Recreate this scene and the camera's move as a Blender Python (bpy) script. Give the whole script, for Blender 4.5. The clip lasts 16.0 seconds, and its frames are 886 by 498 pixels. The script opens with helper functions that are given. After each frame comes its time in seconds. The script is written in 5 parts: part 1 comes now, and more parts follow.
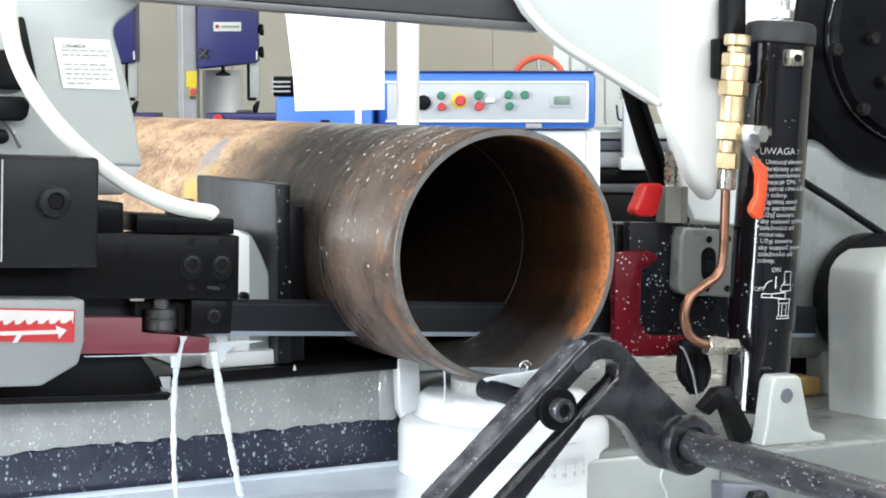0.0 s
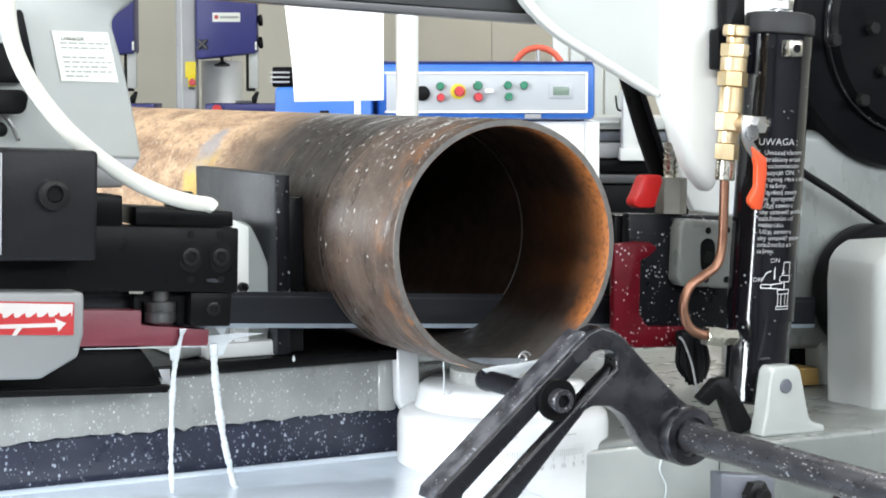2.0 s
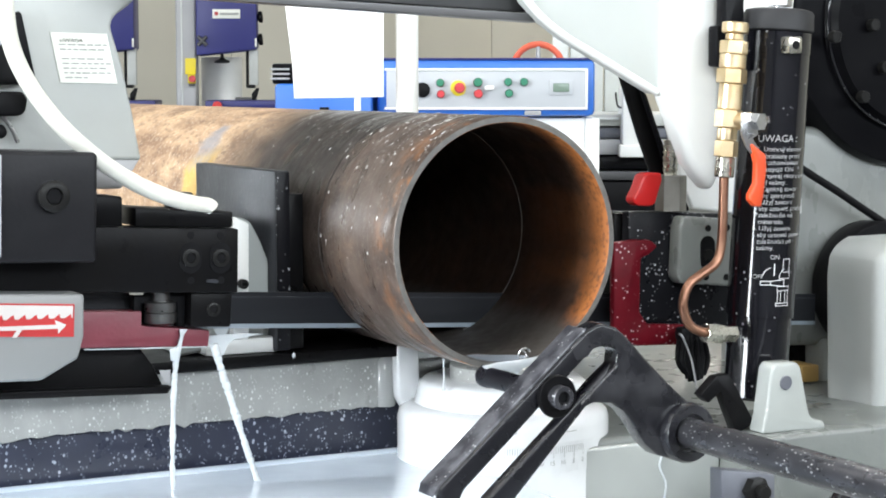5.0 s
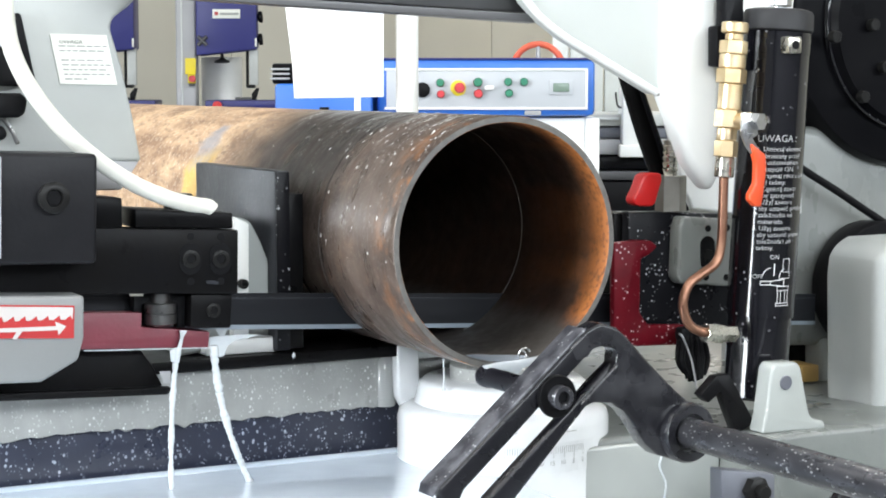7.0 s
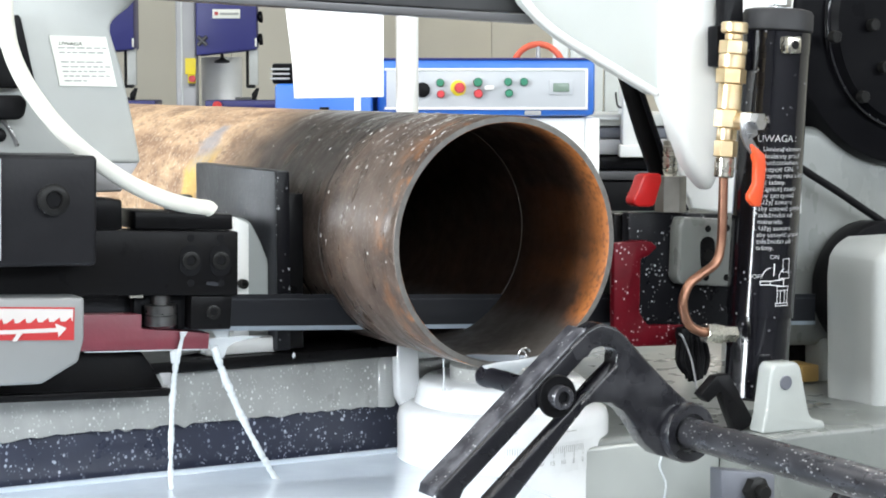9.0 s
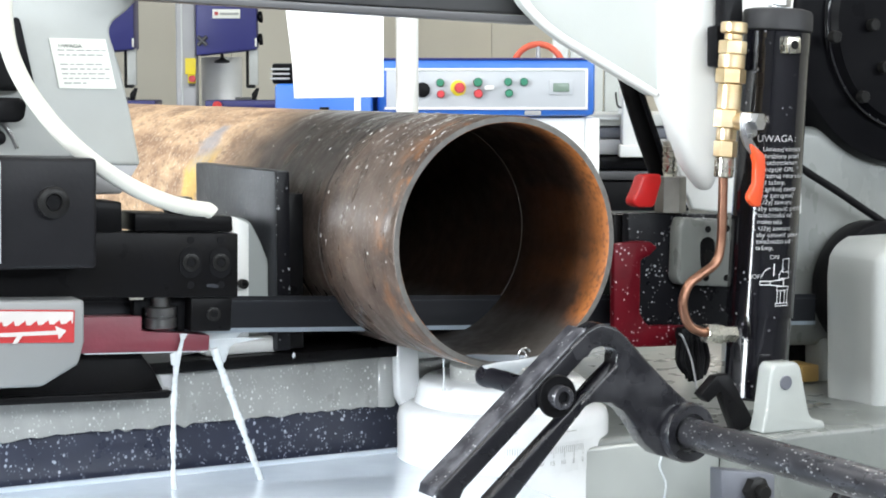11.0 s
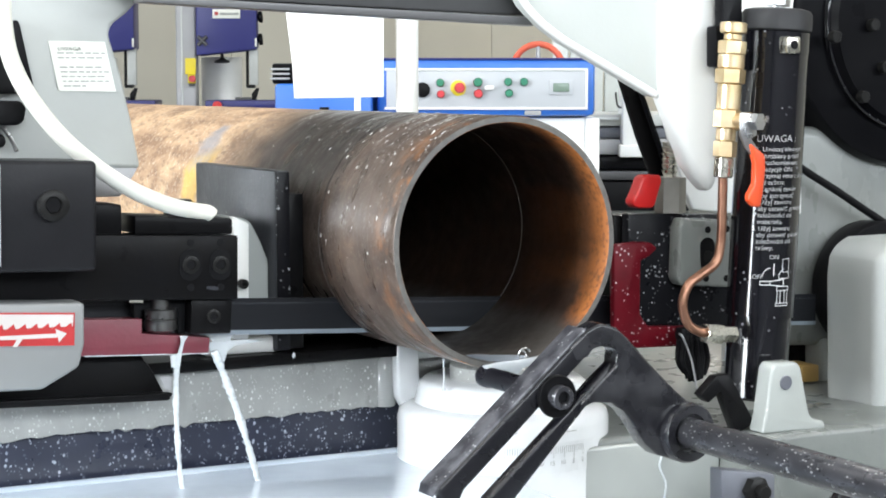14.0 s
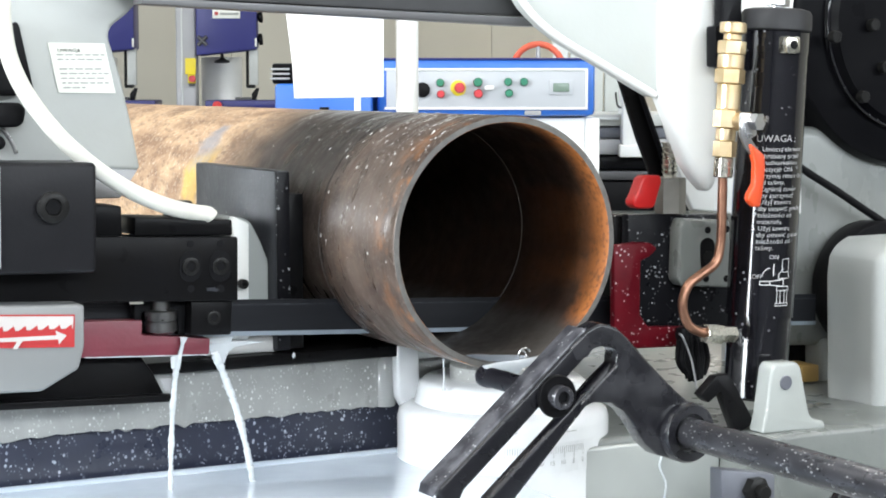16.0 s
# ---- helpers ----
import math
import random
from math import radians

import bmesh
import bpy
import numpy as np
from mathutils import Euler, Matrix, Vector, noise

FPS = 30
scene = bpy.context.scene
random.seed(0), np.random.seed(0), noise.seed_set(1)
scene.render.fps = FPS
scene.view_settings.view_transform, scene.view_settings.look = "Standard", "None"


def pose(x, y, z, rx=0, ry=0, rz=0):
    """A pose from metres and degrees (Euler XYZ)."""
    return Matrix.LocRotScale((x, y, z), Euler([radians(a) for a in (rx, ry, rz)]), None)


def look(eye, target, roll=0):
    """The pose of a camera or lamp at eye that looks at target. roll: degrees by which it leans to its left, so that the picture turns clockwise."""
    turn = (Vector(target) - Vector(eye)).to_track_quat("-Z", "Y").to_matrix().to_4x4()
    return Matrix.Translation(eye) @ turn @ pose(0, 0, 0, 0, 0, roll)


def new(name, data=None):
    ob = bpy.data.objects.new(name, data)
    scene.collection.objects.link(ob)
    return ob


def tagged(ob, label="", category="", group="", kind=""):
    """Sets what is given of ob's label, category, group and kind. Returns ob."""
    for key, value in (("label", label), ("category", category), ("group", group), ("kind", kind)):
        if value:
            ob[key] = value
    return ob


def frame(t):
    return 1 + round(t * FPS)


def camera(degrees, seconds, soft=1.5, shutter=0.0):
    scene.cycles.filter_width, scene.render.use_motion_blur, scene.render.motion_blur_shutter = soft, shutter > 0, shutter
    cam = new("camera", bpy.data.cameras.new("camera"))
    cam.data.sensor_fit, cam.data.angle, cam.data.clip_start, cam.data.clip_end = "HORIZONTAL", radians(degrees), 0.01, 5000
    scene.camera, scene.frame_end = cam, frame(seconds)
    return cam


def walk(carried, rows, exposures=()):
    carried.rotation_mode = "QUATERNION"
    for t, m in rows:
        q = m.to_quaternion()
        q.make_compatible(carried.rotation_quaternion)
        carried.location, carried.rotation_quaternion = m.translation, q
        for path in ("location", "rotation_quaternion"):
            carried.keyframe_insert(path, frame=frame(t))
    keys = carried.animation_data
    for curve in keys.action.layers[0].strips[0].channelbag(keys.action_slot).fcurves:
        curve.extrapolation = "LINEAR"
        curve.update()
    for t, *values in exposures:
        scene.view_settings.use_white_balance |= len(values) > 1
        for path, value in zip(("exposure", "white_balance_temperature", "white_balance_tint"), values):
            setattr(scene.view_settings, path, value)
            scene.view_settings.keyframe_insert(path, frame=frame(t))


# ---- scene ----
PX, PZ = 0.48, 0.96                      # the bow's hinge

cam = camera(26.73, 16.0, soft=1.85)


def eye_at(up, side=0.0):
    return pose(-0.794, -1.3865, 1.1375, 84.9 + up, 0, -27.818 + side)


walk(cam, [(0.0, eye_at(0.39, 0.025)), (0.5, eye_at(0.304, 0.01)), (1.0, eye_at(0.213)), (1.5, eye_at(0.152)),
           (2.0, eye_at(0.104)), (2.5, eye_at(0.066)), (3.0, eye_at(0.042)), (3.5, eye_at(0.022)),
           (4.0, eye_at(0.010)), (6.5, eye_at(0.0)), (16.0, eye_at(0.0))],
     exposures=[(0.0, -0.13), (16.0, -0.13)])

# ---- light ----
world = bpy.data.worlds.new("sky")
scene.world = world
world.use_nodes = True
wn, wl = world.node_tree.nodes, world.node_tree.links
sky = wn.new("ShaderNodeTexSky")
sky.sky_type, sky.sun_disc = "NISHITA", False
sky.sun_elevation, sky.sun_rotation = radians(35), radians(200)
wl.new(sky.outputs[0], wn["Background"].inputs[0])
wn["Background"].inputs[1].default_value = 0.12


def area(name, m, sx, sy, watts, colour=(1, 1, 1)):
    d = bpy.data.lights.new(name, "AREA")
    d.shape, d.size, d.size_y, d.energy, d.color = "RECTANGLE", sx, sy, watts, colour
    o = new(name, d)
    o.matrix_world = m
    return o


# daylight in an unseen tall gate and windows, and unseen ceiling tubes added as fill
area("gate_daylight", look((-5.9, -0.9, 1.75), (0, -0.5, 1.5)), 1.5, 3.2, 620, (0.89, 0.955, 1.0))
area("unseen_window_daylight", look((-5.9, 8.2, 2.2), (0, 5.0, 1.6)), 2.6, 2.3, 260, (0.89, 0.955, 1.0))
# added high window: fills front faces without showing in the barrel
area("unseen_window_daylight", look((1.6, -6.35, 3.15), (0.8, 0, 1.0)), 11.4, 1.0, 620, (0.89, 0.955, 1.0))
TUBES = [(-2.0, -1.0), (-2.0, 2.5), (1.6, -1.0), (1.6, 2.5), (4.6, 2.5), (7.2, 9.0)]
for tx, ty in TUBES:
    area("fill_tube_light", look((tx, ty, 3.84), (tx, ty, 0)), 1.4, 0.3, 52, (1.0, 0.97, 0.92))


# ---- materials ----
def mat(name, colour, rough=0.5, metal=0.0, dark=None, scale=30.0, amount=0.5, bump=0.1, fine=220.0,
        spots=None, spot_scale=120.0, spot_cut=0.16, coat=0.0, dirt=None, dirt_scale=6.0, emit=None, power=0.0, stretch=(1, 1, 1), spec=0.5, spot_from=0.5):
    """A surface with grain at two scales; spots: colour of small dried splashes; dirt: colour of broad stains."""
    m = bpy.data.materials.new(name)
    m.use_nodes = True
    n, l = m.node_tree.nodes, m.node_tree.links
    b = n["Principled BSDF"]
    tc = n.new("ShaderNodeTexCoord")
    mp = n.new("ShaderNodeMapping")
    mp.inputs["Scale"].default_value = stretch
    l.new(tc.outputs["Object"], mp.inputs[0])
    co = mp.outputs[0]

    def noise_at(s, detail=4):
        t = n.new("ShaderNodeTexNoise")
        t.inputs["Scale"].default_value, t.inputs["Detail"].default_value = s, detail
        l.new(co, t.inputs["Vector"])
        return t.outputs[0]

    def ramp(src, a, c):
        r = n.new("ShaderNodeMapRange")
        r.inputs[1].default_value, r.inputs[2].default_value = a, c
        l.new(src, r.inputs[0])
        return r.outputs[0]

    def mix(fac, a, c):
        x = n.new("ShaderNodeMix")
        x.data_type = "RGBA"
        for s, v in ((0, fac), (6, a), (7, c)):
            if hasattr(v, "links"):
                l.new(v, x.inputs[s])
            else:
                x.inputs[s].default_value = v if s == 0 else (*v, 1)
        return x.outputs[2]

    dark = dark or tuple(c * 0.7 for c in colour)
    f1 = ramp(noise_at(scale), 0.5 - amount / 2, 0.5 + amount / 2)
    out = mix(f1, dark, colour)
    fine_n = noise_at(fine, 2)
    if dirt:
        out = mix(ramp(noise_at(dirt_scale, 5), 0.45, 0.68), out, dirt)
    if spots:
        for size, cut, start in ((spot_scale, spot_cut, spot_from), (spot_scale * 1.9, spot_cut * 1.1, spot_from + 0.03))[:2 if spot_from < 0.49 else 1]:
            v = n.new("ShaderNodeTexVoronoi")
            v.inputs["Scale"].default_value = size
            l.new(co, v.inputs["Vector"])
            k = n.new("ShaderNodeMath")
            k.operation = "MULTIPLY"
            l.new(ramp(v.outputs[0], cut + 0.12, cut), k.inputs[0])
            l.new(ramp(noise_at(size * 0.35), start, start + 0.14), k.inputs[1])
            out = mix(k.outputs[0], out, spots)
    l.new(out, b.inputs["Base Color"])
    b.inputs["Metallic"].default_value = metal
    rr = n.new("ShaderNodeMapRange")
    rr.inputs[3].default_value, rr.inputs[4].default_value = max(rough - 0.1, 0.03), min(rough + 0.12, 1)
    l.new(noise_at(scale * 1.7), rr.inputs[0])
    l.new(rr.outputs[0], b.inputs["Roughness"])
    b.inputs["Coat Weight"].default_value = coat
    b.inputs["Specular IOR Level"].default_value = spec
    if bump:
        bp = n.new("ShaderNodeBump")
        bp.inputs["Strength"].default_value, bp.inputs["Distance"].default_value = bump, 0.002
        l.new(fine_n, bp.inputs["Height"])
        l.new(bp.outputs[0], b.inputs["Normal"])
    if emit:
        b.inputs["Emission Color"].default_value, b.inputs["Emission Strength"].default_value = (*emit, 1), power
    return m


M = {}
M["grey"] = mat("grey_paint", (0.50, 0.52, 0.51), 0.38, dark=(0.45, 0.47, 0.46), scale=9, bump=0.05, dirt=(0.40, 0.41, 0.39), dirt_scale=5)
# mottling puts the casting's grey-green reflections into the colour
M["arm_grey"] = mat("mottled_sheen_grey", (0.27, 0.285, 0.275), 0.28, dark=(0.21, 0.22, 0.215), scale=14, bump=0.08, dirt=(0.20, 0.21, 0.20), dirt_scale=11, stretch=(1, 1, 0.5))
M["pale"] = mat("pale_grey_paint", (0.57, 0.595, 0.575), 0.36, dark=(0.52, 0.545, 0.525), scale=9, bump=0.05)
M["white"] = mat("white_paint", (0.88, 0.88, 0.86), 0.35, dark=(0.76, 0.77, 0.75), scale=8, bump=0.05)
M["wet_white"] = mat("wet_white_casting", (0.82, 0.83, 0.84), 0.16, dark=(0.74, 0.76, 0.775), scale=22, bump=0.12, fine=90, coat=0.5)
M["bed"] = mat("wet_bed_casting", (0.37, 0.375, 0.36), 0.30, dark=(0.27, 0.275, 0.265), scale=35, bump=0.3, fine=120,
               spots=(0.70, 0.71, 0.70), spot_scale=230, spot_cut=0.15, spot_from=0.47, coat=0.3, stretch=(1, 1, 0.7))
M["navy_base"] = mat("dark_blue_grey_paint", (0.022, 0.027, 0.052), 0.3, dark=(0.014, 0.018, 0.036), scale=20,
                     spots=(0.42, 0.46, 0.54), spot_scale=190, spot_cut=0.18, spot_from=0.47, bump=0.1, stretch=(1, 1, 0.75))
# wet paint with a bright sky reflection put into its pale blue
M["tray"] = mat("sky_tinted_wet_paint", (0.71, 0.79, 0.89), 0.2, dark=(0.61, 0.70, 0.81), scale=7, bump=0.08, fine=60, coat=0.4)
M["black"] = mat("blackened_steel", (0.0068, 0.0064, 0.0064), 0.3, 0.0, dark=(0.007, 0.007, 0.008), scale=28, bump=0.06, spec=0.07)
M["black_spot"] = mat("splashed_black_steel", (0.010, 0.010, 0.012), 0.3, 0.0, dark=(0.006, 0.006, 0.008), scale=28, spec=0.1,
                      spots=(0.5, 0.51, 0.53), spot_scale=230, spot_cut=0.2, bump=0.1)
M["cast"] = mat("black_enamel_casting", (0.010, 0.010, 0.013), 0.27, 0.0, dark=(0.006, 0.006, 0.009), scale=18, bump=0.12, fine=80, spec=0.4)
# pale clouds stand for dust and for cloudy highlights painted into the enamel
M["cast_dusty"] = mat("dust_and_sheen_casting", (0.011, 0.011, 0.014), 0.27, 0.0, dark=(0.006, 0.006, 0.009), scale=18, bump=0.12, fine=80, spec=0.5, coat=0.2, dirt=(0.034, 0.034, 0.039), dirt_scale=28)
M["worn"] = mat("worn_enamel_edge", (0.13, 0.13, 0.145), 0.42, 0.3, dark=(0.04, 0.04, 0.048), scale=55, amount=0.2, bump=0.25, fine=140,
                spots=(0.6, 0.6, 0.62), spot_scale=260, spot_cut=0.16)
M["rod"] = mat("stained_steel_rod", (0.10, 0.10, 0.112), 0.28, 0.6, dark=(0.03, 0.03, 0.035), scale=40, bump=0.12,
               spots=(0.6, 0.6, 0.61), spot_scale=330, spot_cut=0.18, spot_from=0.49, stretch=(1, 0.55, 1))
M["steel"] = mat("bright_steel", (0.55, 0.55, 0.56), 0.28, 1.0, dark=(0.42, 0.42, 0.43), scale=80, bump=0.04)
M["blade"] = mat("band_steel", (0.015, 0.0165, 0.021), 0.3, 0.3, dark=(0.009, 0.010, 0.013), scale=60, bump=0.04, stretch=(0.04, 1, 1))
M["edge"] = mat("blurred_tooth_edge", (0.38, 0.44, 0.5), 0.35, 0.6, dark=(0.3, 0.36, 0.42), scale=60, bump=0.02, stretch=(0.04, 1, 1))
M["jaw"] = mat("scuffed_jaw_steel", (0.050, 0.052, 0.060), 0.34, 0.2, dark=(0.026, 0.028, 0.034), scale=26, bump=0.12, spec=0.25,
               spots=(0.35, 0.35, 0.36), spot_scale=160, spot_cut=0.07, spot_from=0.55)
M["red"] = mat("dull_red_paint", (0.185, 0.032, 0.048), 0.4, dark=(0.15, 0.026, 0.038), scale=25, bump=0.1)
M["red_spot"] = mat("splashed_red_paint", (0.14, 0.004, 0.011), 0.42, dark=(0.075, 0.002, 0.006), spec=0.15, scale=25, bump=0.1,
                    spots=(0.6, 0.42, 0.45), spot_scale=230, spot_cut=0.18)
M["tap_red"] = mat("red_plastic", (0.62, 0.012, 0.012), 0.35, dark=(0.5, 0.01, 0.01), scale=30, bump=0.03)
M["sign_red"] = mat("sign_red", (0.44, 0.024, 0.026), 0.4, dark=(0.39, 0.022, 0.023), scale=30, bump=0.0)
M["orange"] = mat("orange_vinyl_sleeve", (0.70, 0.085, 0.022), 0.35, dark=(0.58, 0.06, 0.016), scale=30, bump=0.03)
M["wet_grey"] = mat("wet_grey_casting", (0.42, 0.43, 0.42), 0.1, dark=(0.34, 0.35, 0.34), scale=30, bump=0.15, fine=90, coat=0.5)
M["brass"] = mat("brass", (0.78, 0.65, 0.45), 0.36, 1.0, dark=(0.58, 0.42, 0.22), scale=50, bump=0.06)
M["copper"] = mat("copper", (0.40, 0.215, 0.145), 0.38, 1.0, dark=(0.24, 0.12, 0.08), scale=45, bump=0.06)
M["nickel"] = mat("nickel_plate", (0.62, 0.60, 0.54), 0.26, 1.0, dark=(0.46, 0.43, 0.36), scale=60, bump=0.05)
M["hose"] = mat("cream_hose", (0.80, 0.79, 0.72), 0.4, dark=(0.72, 0.70, 0.62), scale=18, bump=0.05)
M["paper"] = mat("white_sheet", (0.88, 0.89, 0.88), 0.6, dark=(0.84, 0.85, 0.84), scale=5, bump=0.02)
M["sticker"] = mat("label_paper", (0.78, 0.79, 0.73), 0.5, dark=(0.73, 0.74, 0.68), scale=12, bump=0.02)
M["ink"] = mat("grey_ink", (0.36, 0.37, 0.35), 0.6, dark=(0.31, 0.32, 0.30), scale=40, bump=0.0)
M["white_ink"] = mat("white_ink", (0.72, 0.72, 0.72), 0.5, dark=(0.62, 0.62, 0.62), scale=60, bump=0.0)
M["gloss_black"] = mat("gloss_black_enamel", (0.008, 0.008, 0.011), 0.07, 0.0, dark=(0.005, 0.005, 0.007), scale=20, bump=0.0,
                       spots=(0.45, 0.45, 0.47), spot_scale=150, spot_cut=0.11, spot_from=0.52, coat=0.3, spec=0.5)
M["motor"] = mat("matt_black_housing", (0.005, 0.005, 0.006), 0.3, 0.0, dark=(0.003, 0.003, 0.004), scale=14, bump=0.1, fine=90, spec=0.07)
M["rubber"] = mat("black_rubber", (0.010, 0.010, 0.011), 0.42, dark=(0.006, 0.006, 0.007), scale=30, bump=0.05, spec=0.08)
# grey-green deck paint, darkened to hold the shade on the deck's top
M["deck"] = mat("shaded_deck_paint", (0.19, 0.205, 0.195), 0.28, dark=(0.13, 0.14, 0.135), scale=12, bump=0.08, dirt=(0.22, 0.23, 0.22), dirt_scale=9)
M["coolant"] = mat("milky_coolant", (0.80, 0.84, 0.86), 0.12, dark=(0.70, 0.75, 0.79), scale=60, bump=0.2, fine=140)
M["blue"] = mat("bright_blue_paint", (0.035, 0.17, 0.62), 0.4, dark=(0.03, 0.145, 0.55), scale=4, bump=0.03)
M["navy"] = mat("navy_blue_paint", (0.028, 0.03, 0.17), 0.4, dark=(0.022, 0.024, 0.14), scale=4, bump=0.03)
M["panel"] = mat("panel_foil", (0.50, 0.52, 0.55), 0.45, dark=(0.45, 0.47, 0.50), scale=6, bump=0.02)
M["far_grey"] = mat("machine_grey", (0.40, 0.40, 0.41), 0.45, dark=(0.33, 0.33, 0.34), scale=5, bump=0.03)
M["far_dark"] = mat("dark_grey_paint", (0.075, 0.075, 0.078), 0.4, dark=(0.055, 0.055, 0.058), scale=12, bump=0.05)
M["slate"] = mat("blue_grey_steel", (0.17, 0.18, 0.21), 0.4, 0.2, dark=(0.13, 0.135, 0.16), scale=20, bump=0.08)
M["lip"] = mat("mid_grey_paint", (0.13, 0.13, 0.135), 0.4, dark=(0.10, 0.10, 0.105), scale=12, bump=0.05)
M["yellow"] = mat("yellow_plate", (0.78, 0.62, 0.02), 0.45, dark=(0.7, 0.55, 0.02), scale=9, bump=0.02)
M["green_btn"] = mat("green_button", (0.03, 0.22, 0.13), 0.35, dark=(0.025, 0.18, 0.10), scale=60, bump=0.0)
M["red_btn"] = mat("red_button", (0.62, 0.05, 0.06), 0.35, dark=(0.5, 0.04, 0.05), scale=60, bump=0.0)
M["wheel_red"] = mat("orange_red_rim", (0.62, 0.10, 0.05), 0.4, dark=(0.52, 0.08, 0.04), scale=10, bump=0.02)
M["lcd"] = mat("counter_glass", (0.20, 0.27, 0.22), 0.2, dark=(0.16, 0.22, 0.18), scale=20, bump=0.0)
M["wall"] = mat("cream_wall_panel", (0.68, 0.645, 0.55), 0.6, dark=(0.62, 0.59, 0.505), scale=1.5, bump=0.05, fine=40)
# unseen walls kept dark so black parts reflect little
M["shed"] = mat("dull_unseen_wall", (0.24, 0.24, 0.25), 0.55, dark=(0.19, 0.19, 0.20), scale=1.5, bump=0.05, fine=40)
M["ceiling"] = mat("ceiling_panel", (0.75, 0.75, 0.73), 0.7, dark=(0.7, 0.7, 0.68), scale=1.5, bump=0.05, fine=40)
M["coolant"].node_tree.nodes["Principled BSDF"].inputs["Transmission Weight"].default_value = 0.3
# unseen floor, also kept dark against bounce light
M["floor"] = mat("grey_floor_coating", (0.15, 0.155, 0.155), 0.35, dark=(0.11, 0.115, 0.115), scale=3, bump=0.06, dirt=(0.10, 0.10, 0.095), dirt_scale=0.8)
M["tube"] = mat("tube_diffuser", (0.9, 0.9, 0.88), 0.5, bump=0.0, emit=(1, 0.98, 0.94), power=4.0)
M["dull"] = mat("dull_plated_metal", (0.30, 0.29, 0.265), 0.42, 0.4, dark=(0.22, 0.21, 0.19), scale=50, bump=0.06)
M["bead"] = mat("clear_coolant_bead", (0.62, 0.61, 0.60), 0.05, dark=(0.50, 0.48, 0.46), scale=200, bump=0.0)
M["collar"] = mat("dark_grey_rubber", (0.032, 0.032, 0.034), 0.5, dark=(0.024, 0.024, 0.026), scale=30, bump=0.05, spec=0.25)
M["screw"] = mat("oiled_socket_screw", (0.010, 0.0098, 0.0096), 0.3, 0.0, dark=(0.016, 0.016, 0.016), scale=90, bump=0.05, spec=0.15)
M["slide"] = mat("oiled_block_steel", (0.017, 0.017, 0.019), 0.34, 0.0, dark=(0.011, 0.011, 0.013), scale=24, bump=0.08, spec=0.15)
M["sign_white"] = mat("faded_sign_white", (0.55, 0.52, 0.50), 0.45, dark=(0.50, 0.47, 0.45), scale=30, bump=0.0)
M["roller"] = mat("oiled_roller_steel", (0.20, 0.20, 0.20), 0.3, 0.9, dark=(0.11, 0.11, 0.11), scale=60, bump=0.05)
M["cover_grey"] = mat("dull_grey_cover_paint", (0.25, 0.255, 0.255), 0.4, dark=(0.22, 0.225, 0.225), scale=10, bump=0.05)
M["skirt"] = mat("wet_grey_green_paint", (0.42, 0.44, 0.425), 0.22, dark=(0.35, 0.37, 0.355), scale=11, bump=0.1, fine=70, coat=0.3)
M["tan"] = mat("tan_plate", (0.55, 0.36, 0.12), 0.5, dark=(0.45, 0.28, 0.09), scale=20, bump=0.05)


